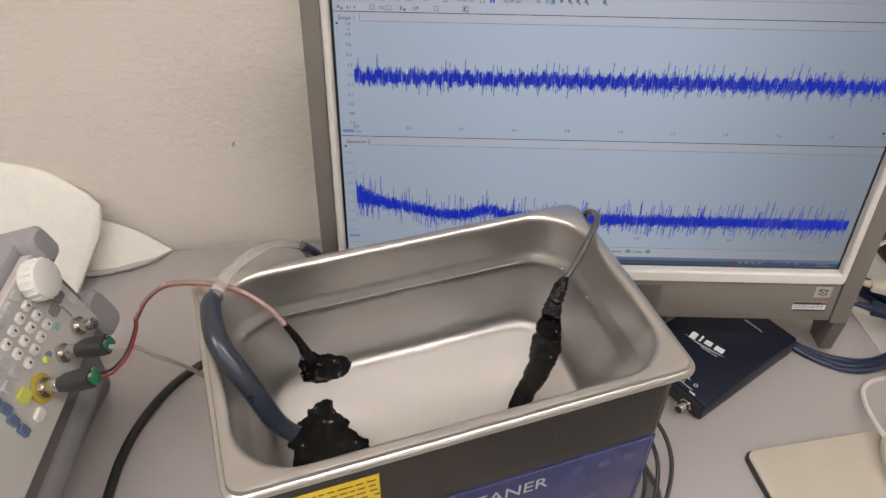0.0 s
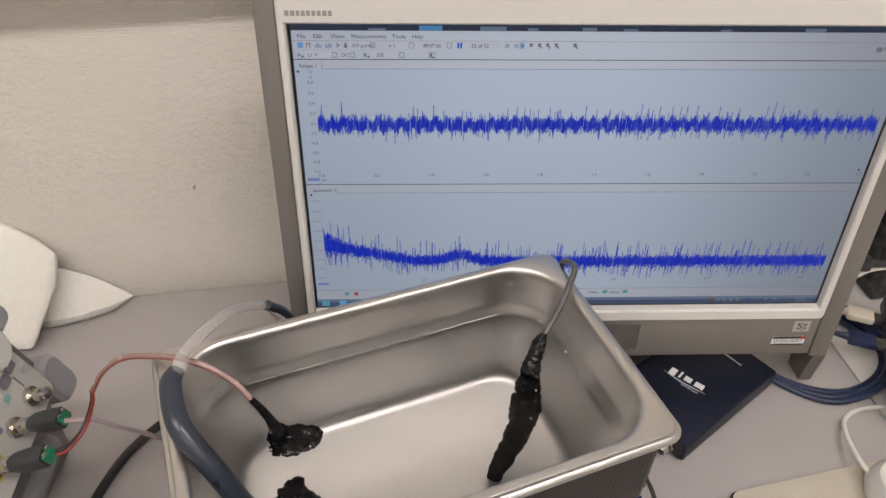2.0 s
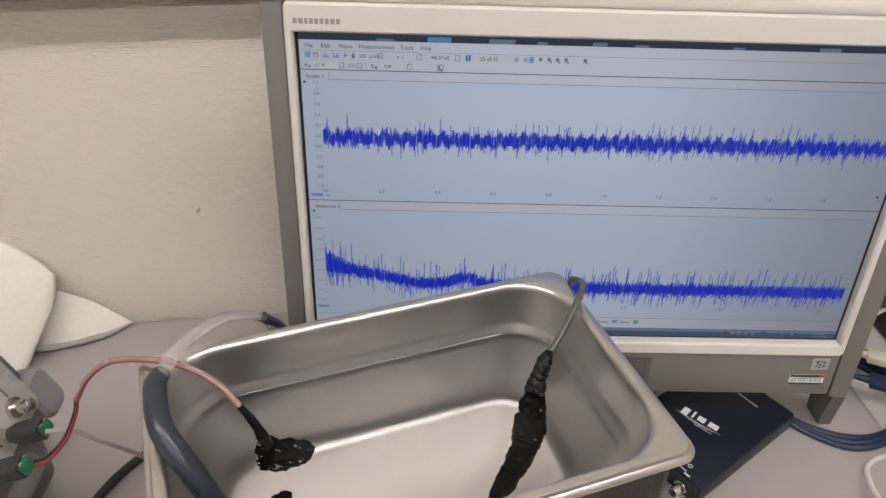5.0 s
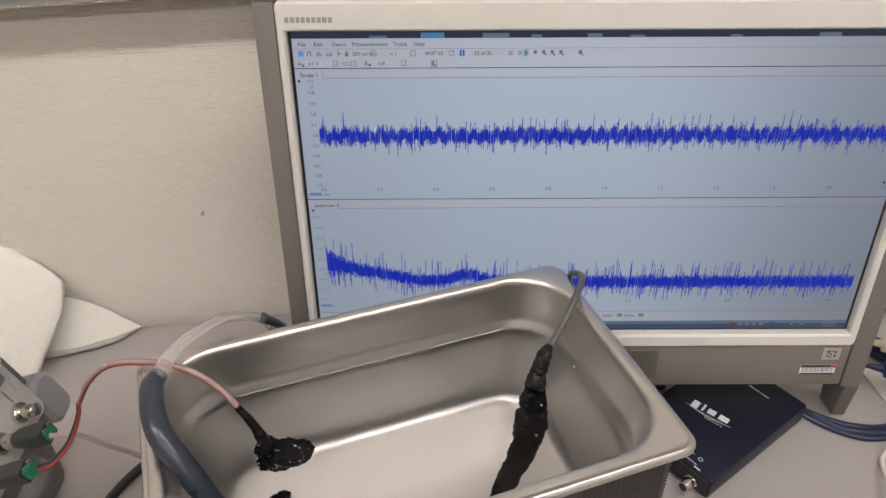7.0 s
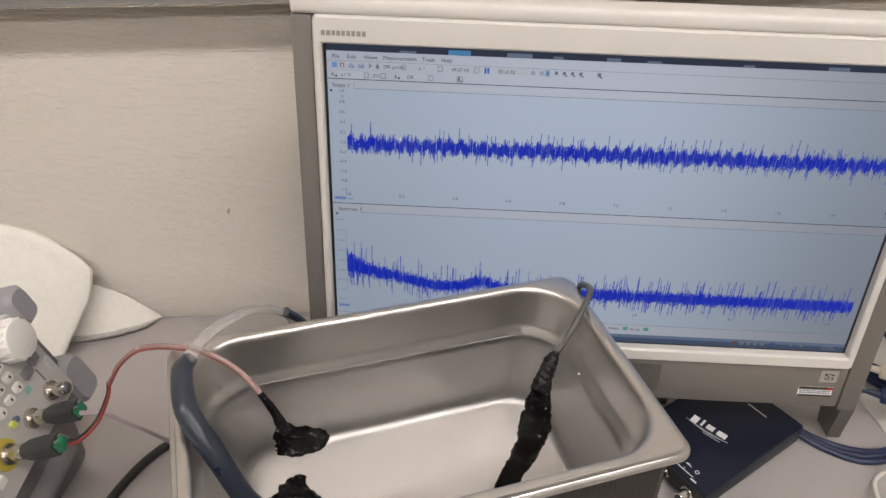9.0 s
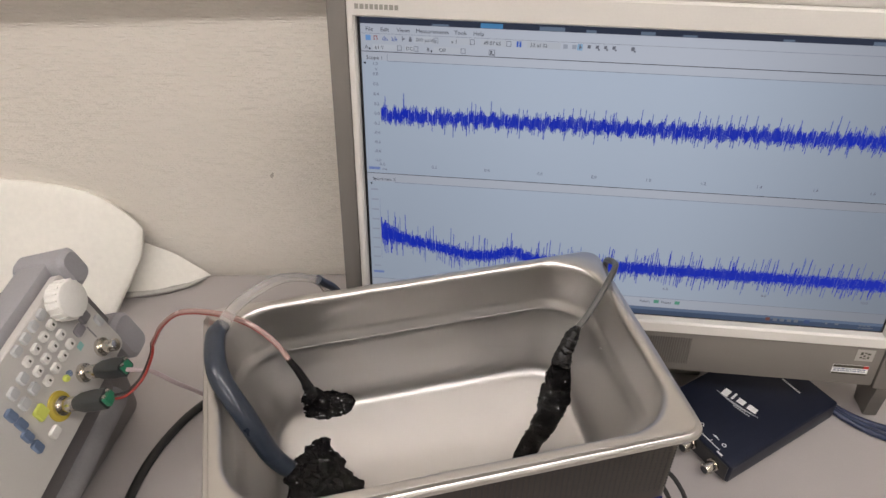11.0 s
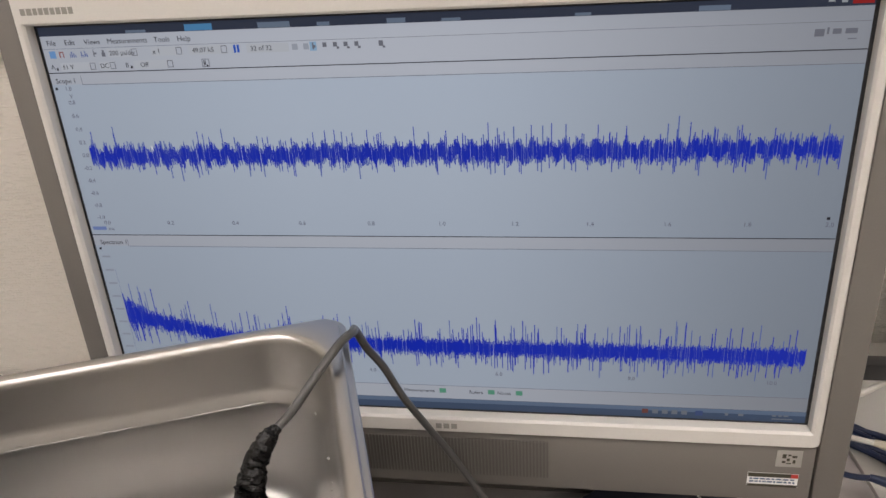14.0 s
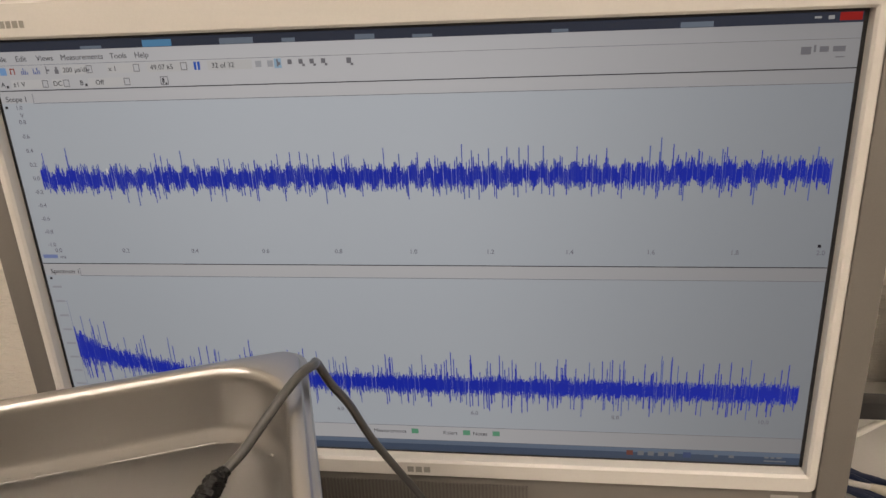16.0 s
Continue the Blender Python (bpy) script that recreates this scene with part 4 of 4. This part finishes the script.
wc2 = part("white_cable", tube([(0.4665, 0.022, 0.816), (0.4800, 0.022, 0.8250), (0.4970, 0.024, 0.8345), (0.5240, 0.028, 0.8310), (0.5600, 0.030, 0.812), (0.61, 0.03, 0.775), (0.66, 0.02, 0.725), (0.70, 0.0, 0.7035)], 0.0020, 10, 10), WHITE_CB)
tagged(wc2, "thin white cable arching from the side of the computer", "cable")
bp = thing("black_plug", "black plug and cable in the side of the computer", "plug")
part("grip", box(0.022, 0.010, 0.0125, (0.4800, 0.022, 0.8440), bevel=0.0015), BLACK_PL, bp)
part("collar", cyl(0.0042, 0.0034, 0.016, pose(0.4980, 0.0225, 0.8428, 0, 94, 0), 14), BLACK_PL, bp)
part("cable", tube([(0.503, 0.023, 0.8425), (0.520, 0.028, 0.838), (0.545, 0.045, 0.820), (0.572, 0.070, 0.785), (0.588, 0.080, 0.755), (0.5935, 0.078, 0.736)], 0.0028, 10, 10), RUBBER, bp)
for k, (y0, x1, zz) in enumerate(((0.100, 0.60, 0.7030), (0.112, 0.61, 0.7075), (0.125, 0.60, 0.7035))):
    c = part("blue_cable", tube([(0.455, y0 + 0.02, zz), (0.50, y0 + 0.012, zz), (0.535, y0 - 0.01, zz), (0.560, y0 - 0.045, zz + 0.002), (0.566, y0 - 0.08, zz)], 0.0027, 8, 8), BLUE_CB)
    tagged(c, "dark blue cable behind the computer", "cable", "blue cable turns")

# ---- mouse pad and mouse ----
pad_m = pose(0.356, -0.119, DZ + 0.0006, 0, 0, 11.5)
pad = thing("mouse_pad", "worn cream mouse pad with a black rubber base", "mouse pad", pad_m)
part("base", loft([[(x + 0.105, y - 0.09, z) for x, y, z in rr(.1065, .0905, .008, zz, 5)] for zz in (0.0, 0.0036)]), RUBBER, pad)
part("cloth", loft([[(x + 0.1055, y - 0.0895, z) for x, y, z in rr(.1045 - i, .0895 - i, .008, zz, 5)] for i, zz in ((0, 0.0037), (0, 0.0048), (0.0008, 0.0054))]), PAD, pad, "worn cream cloth top")
mouse = thing("computer_mouse", "white computer mouse on the pad", "mouse", pad_m @ pose(0.1335, -0.059, 0.0055, 0, 0, -14))
part("shell", loft([rr(.026, .046, .022, 0.0, 8), rr(.029, .050, .025, .008, 8), rr(.0285, .049, .025, .018, 8), rr(.024, .043, .022, .028, 8), rr(.013, .028, .012, .033, 8)]), WHITE_PL, mouse)

# ---- signal generator ----
PAN = Matrix(((-0.001, -0.324, 0.946, -0.191), (0.998, -0.067, -0.022, -0.177), (0.070, 0.944, 0.323, 0.851), (0, 0, 0, 1)))
gen = thing("function_generator", "light grey bench function generator with grey rubber bumpers, tilted back", "function generator", PAN)
part("front_panel", loft([rr2 for rr2 in [[(x - 0.021, y + 0.017, z) for x, y, z in rr(.100, .0410, .006, zz, 5)] for zz in (-0.012, -0.0008)] + [[(x - 0.021, y + 0.017, 0.0) for x, y, z in rr(.0992, .0402, .0055, 0, 5)]]]), CASE, gen, "light grey plastic panel")
part("case", box(0.196, 0.074, 0.115, (-0.021, 0.017, -0.070), bevel=0.006), CASE_DK, gen, "dark grey metal case")


def bumper(cx, cy, sx, sy, top):
    bm = loft([[(x + cx, y + cy, z) for x, y, z in rr(sx, sy, min(sx, sy) * 0.75, zz, 6)] for zz in (-0.040, top - 0.004)] + [[(x + cx, y + cy, top) for x, y, z in rr(sx - 0.003, sy - 0.003, min(sx, sy) * 0.6, 0, 6)]])
    part("bumper", bm, BUMPER, gen, "soft grey corner bumper")


bumper(0.088, 0.053, 0.011, 0.015, 0.006)
bumper(0.092, -0.029, 0.0135, 0.020, -0.004)
part("bumper_band", box(0.011, 0.09, 0.030, (0.089, 0.016, -0.027), bevel=0.004), CASE_DK, gen)
part("lower_case", box(0.17, 0.042, 0.050, (-0.020, -0.038, -0.050), bevel=0.006), CASE_DK, gen, "dark grey underside")
# lower bar repeats the bumper grey darker, its shade painted in
part("bumper_foot", box(0.165, 0.022, 0.050, (-0.017, -0.066, -0.046), bevel=0.009, seg=3), mat("shaded_bumper", (0.23, 0.22, 0.225), 0.65, var=0.08, scale=30, fine=600, bump=0.00005), gen, "soft grey lower bumper bar")
part("bumper_band", box(0.20, 0.012, 0.030, (-0.015, 0.061, -0.022), bevel=0.004), BUMPER, gen, "soft grey edge bumper")
knob = part("knob", cyl(0.0150, 0.0142, 0.014, pose(0.060, 0.0455, 0.007), 36, bevel=0.0016), KEY_W, gen, "fluted white plastic knob")
for i in range(18):
    a = 2 * math.pi * i / 18
    part("flute", box(0.0018, 0.0016, 0.011, (0.060 + 0.0146 * math.cos(a), 0.0455 + 0.0146 * math.sin(a), 0.0065), bevel=0.0003, seg=1), KEY_W, knob, smooth=False)


def key(x, y, sx, sy, material, label=""):
    bm = loft([[(px + x, py + y, z) for px, py, z in rr(sx - d, sy - d, 0.0018, zz, 4)] for d, zz in ((0, -0.0005), (0, 0.0022), (0.0006, 0.0030))])
    k = part("key", bm, material, gen, label)
    return k


for i in range(4):
    for j in range(3):
        k = key(0.0405 - 0.0112 * i, 0.0412 - 0.0108 * j, 0.0038, 0.0032, KEY_W, "white key with a dark mark")
        part("mark", box(0.0016, 0.0022, 0.0002, (0.0405 - 0.0112 * i, 0.0412 - 0.0108 * j, 0.0031)), INK_DK, k, smooth=False)
for i in range(4):
    key(0.0405 - 0.0112 * i, 0.0525, 0.0040, 0.0034, KEY_G)
key(0.0655, 0.0215, 0.0050, 0.0042, KEY_DK, "dark soft key")
key(0.0545, 0.0190, 0.0050, 0.0038, KEY_DK, "dark soft key")
key(0.0735, 0.0085, 0.0030, 0.0046, KEY_G)
key(0.0180, 0.0075, 0.0024, 0.0024, KEY_Y)
key(0.0225, 0.0075, 0.0022, 0.0022, KEY_B)
for i in range(2):
    for j in range(2):
        key(-0.005 - 0.0125 * i, 0.0375 - 0.0115 * j, 0.0042, 0.0038, KEY_G)
key(-0.0145, 0.0115, 0.0050, 0.0050, KEY_Y, "lit yellow-green output key")
key(-0.0185, -0.0065, 0.0046, 0.0036, KEY_W)
for i, (x, y) in enumerate(((-0.0300, 0.0200), (-0.0335, 0.0110), (-0.0345, 0.0), (-0.030, 0.030))):
    key(x, y, 0.0034, 0.0048, KEY_B)
part("teal_mark", box(0.006, 0.005, 0.0003, (0.046, 0.0105, 0.0002)), mat("teal_print", (0.25, 0.48, 0.45), 0.5), gen, smooth=False)
part("print_line", box(0.0012, 0.012, 0.0003, (0.062, 0.008, 0.0002)), KEY_DK, gen, smooth=False)
for x, y in ((0.058, -0.0055), (0.031, -0.003), (-0.001, 0.0)):
    if x < 0.01:
        part("channel_ring", cyl(0.0112, 0.0108, 0.0010, pose(x, y, 0.0006), 28), YELLOW, gen, "yellow channel ring")
    s = part("bnc_socket", cyl(0.0048, 0.0048, 0.015, pose(x, y, 0.0082), 20, bevel=0.0005), NICKEL, gen, "nickel coaxial socket")
    part("nut", cyl(0.0075, 0.0072, 0.0028, pose(x, y, 0.0022), 20), NICKEL, s)
    part("lug", box(0.0118, 0.0018, 0.0020, (x, y, 0.0115)), NICKEL, s)


def adapter(x, y, tx, ty, deep):
    a = thing("terminal_adapter", "black coaxial adapter with a green screw terminal", "adapter", PAN @ pose(x, y, 0.006, tx, ty, 0) @ Matrix.Scale(0.79, 4), group="terminal adapters")
    part("collar", cyl(0.0068, 0.0068, 0.014, pose(0, 0, 0.006), 20, bevel=0.0008), NICKEL, a, "nickel bayonet collar")
    part("body", loft([rr(.0058, .0062, .005, .012, 5), rr(.0078, .0080, .005, .020, 5), rr(.0082, .0082, .004, .034, 5), rr(.0078, .0072, .003, .047, 5)]), mat("dark_grey_moulding", (0.035, 0.037, 0.037), 0.45, var=0.12), a)
    part("terminal", box(0.0115, 0.0092, deep, (0, 0, 0.0470 + deep / 2), bevel=0.0006), GREEN_PL, a, "green screw terminal")
    for dx in (-0.0035, 0.0035):
        part("screw", cyl(0.0018, 0.0018, 0.0012, pose(dx, 0.0065, 0.0505, 90), 12), NICKEL, a)
    return a


adapter(-0.001, 0.0, -2, 0, 0.0052)
adapter(0.031, -0.003, -4, -4, 0.0022)
MAUVE = [(-0.149, -0.152, 0.866), (-0.134, -0.147, 0.861), (-0.122, -0.142, 0.845), (-0.112, -0.133, 0.825), (-0.103, -0.124, 0.803), (-0.092, -0.108, 0.76), (-0.08, -0.09, 0.72), (-0.06, -0.06, 0.7022)]
gw = part("grey_wire", tube(MAUVE, 0.0017, 10, 8), mat("mauve_wire", (0.36, 0.29, 0.29), 0.35, var=0.1), None)
tagged(gw, "thin mauve-grey two-core wire behind the cleaner", "wire")

eq = thing("instrument_case", "dark grey instrument case under the function generator", "instrument", pose(-0.360, -0.150, DZ, 0, 0, -4))
part("case", box(0.27, 0.20, 0.074, (0, 0, 0.041), bevel=0.008), CASE_DK, eq)
for x in (-0.11, 0.11):
    for y in (-0.08, 0.08):
        part("foot", cyl(0.009, 0.010, 0.005, pose(x, y, 0.0025), 14), RUBBER, eq)

blk = part("black_cable", tube([(-0.115, -0.020, 0.7042), (-0.140, -0.030, 0.7045), (-0.166, -0.062, 0.7045), (-0.181, -0.100, 0.7045), (-0.187, -0.137, 0.7045), (-0.186, -0.178, 0.7045), (-0.180, -0.24, 0.7045), (-0.16, -0.32, 0.7045)], 0.0042, 10, 12), RUBBER)
tagged(blk, "thick black mains cable on the desk", "cable")

# ---- paper against the wall ----
def sheet(grid, thick=0.0012):
    """A bent sheet from rows of places, smoothed."""
    rows = [spline(r, 6) for r in grid]
    cols = list(zip(*rows))
    cols = [spline(c, 6) for c in cols]
    bm = bmesh.new()
    V = [[bm.verts.new(p) for p in c] for c in cols]
    for a, b in zip(V, V[1:]):
        for j in range(len(a) - 1):
            bm.faces.new((a[j], a[j + 1], b[j + 1], b[j]))
    bmesh.ops.recalc_face_normals(bm, faces=bm.faces)
    g = bmesh.ops.solidify(bm, geom=list(bm.faces), thickness=thick)
    return bm


def padded(bm, amp, seed, rounds=5):
    """Rounds the rim of a thick soft sheet and gives it shallow folds."""
    bmesh.ops.subdivide_edges(bm, edges=[e for e in bm.edges if e.calc_length() > 0.008], cuts=1, use_grid_fill=True)
    for _ in range(rounds):
        bmesh.ops.smooth_vert(bm, verts=bm.verts[:], factor=0.5, use_axis_x=True, use_axis_y=True, use_axis_z=True)
    for v in bm.verts:
        v.co += noise.noise_vector(v.co * 22 + Vector((seed, 0, 0))) * amp + noise.noise_vector(v.co * 60 + Vector((0, seed, 0))) * amp * 0.35
        v.co.z = max(v.co.z, DZ + 0.0006)
    return bm


p1 = part("paper_towel", padded(sheet([[(-0.48, 0.104, 0.842), (-0.40, 0.112, 0.838), (-0.335, 0.119, 0.823), (-0.295, 0.117, 0.803), (-0.268, 0.112, 0.783)],
                                     [(-0.48, 0.075, 0.780), (-0.40, 0.080, 0.777), (-0.340, 0.084, 0.770), (-0.304, 0.083, 0.752), (-0.280, 0.082, 0.738)],
                                     [(-0.48, 0.050, 0.7090), (-0.40, 0.052, 0.7090), (-0.350, 0.052, 0.7090), (-0.316, 0.050, 0.7090), (-0.296, 0.050, 0.7090)]], 0.013), 0.0035, 4), PAPER)
tagged(p1, "soft white paper towel leaning against the wall", "paper towel")
p2 = part("paper_sheet", sheet([[(-0.33, 0.118, 0.765), (-0.285, 0.124, 0.752), (-0.255, 0.129, 0.735), (-0.232, 0.131, 0.716), (-0.218, 0.131, 0.7045)],
                              [(-0.33, 0.098, 0.728), (-0.285, 0.105, 0.722), (-0.258, 0.112, 0.715), (-0.238, 0.119, 0.709), (-0.222, 0.124, 0.7045)],
                              [(-0.33, 0.085, 0.7016), (-0.29, 0.092, 0.7016), (-0.268, 0.098, 0.7016), (-0.25, 0.106, 0.7016), (-0.235, 0.113, 0.7016)]]), PAPER)
# white paper coloured grey along the curl, painting the shade under it
part("rolled_edge", tube([(-0.3300, 0.0830, 0.7042), (-0.2900, 0.0895, 0.7046), (-0.2680, 0.0955, 0.7049), (-0.2500, 0.1035, 0.7050), (-0.2340, 0.1130, 0.7052), (-0.2190, 0.1280, 0.7052)],
                         [0.0026, 0.0034, 0.0028, 0.0032, 0.0024, 0.0008], 8, 10, rough=0.10, seed=3), mat("shaded_paper_edge", (0.46, 0.44, 0.40), 0.85, var=0.12, scale=60, fine=200, bump=0.0003), p2, "curled edge greyed for the shade beneath it")
tagged(p2, "curled white paper sheet on the desk by the wall", "paper")

# ---- dark wrapped bundle behind the hub ----
def crumpled(cx, cy, cz, sx, sy, sz, seed, amp, cuts=24):
    bm = bmesh.new()
    bmesh.ops.create_cube(bm, size=1, matrix=pose(cx, cy, cz, 0, 0, 8) @ Matrix.Diagonal((sx, sy, sz, 1)))
    bmesh.ops.subdivide_edges(bm, edges=bm.edges[:], cuts=cuts, use_grid_fill=True)
    for v in bm.verts:
        q = v.co + Vector((seed, seed, 0))
        lift = min(1.0, max(0.0, (v.co.z - DZ) / 0.02))
        v.co += (noise.noise_vector(q * 20) * amp + noise.noise_vector(q * 62) * amp * 0.45 + noise.noise_vector(q * 150) * amp * 0.18) * lift
        v.co.z = max(v.co.z, DZ + 0.001)
    return bm


bag = thing("plastic_bag", "crumpled black plastic bag under shiny clear film", "plastic bag")
part("bag", crumpled(0.690, 0.175, DZ + 0.088, 0.21, 0.085, 0.174, 1.0, 0.010), FILM, bag)
part("clear_film", crumpled(0.700, 0.185, DZ + 0.215, 0.19, 0.060, 0.076, 3.0, 0.009, 16), mat("grey_clear_film", (0.16, 0.155, 0.155), 0.18, var=0.2, scale=40, fine=160, bump=0.0012, trans=0.3, ior=1.2), bag, "greyish clear film")
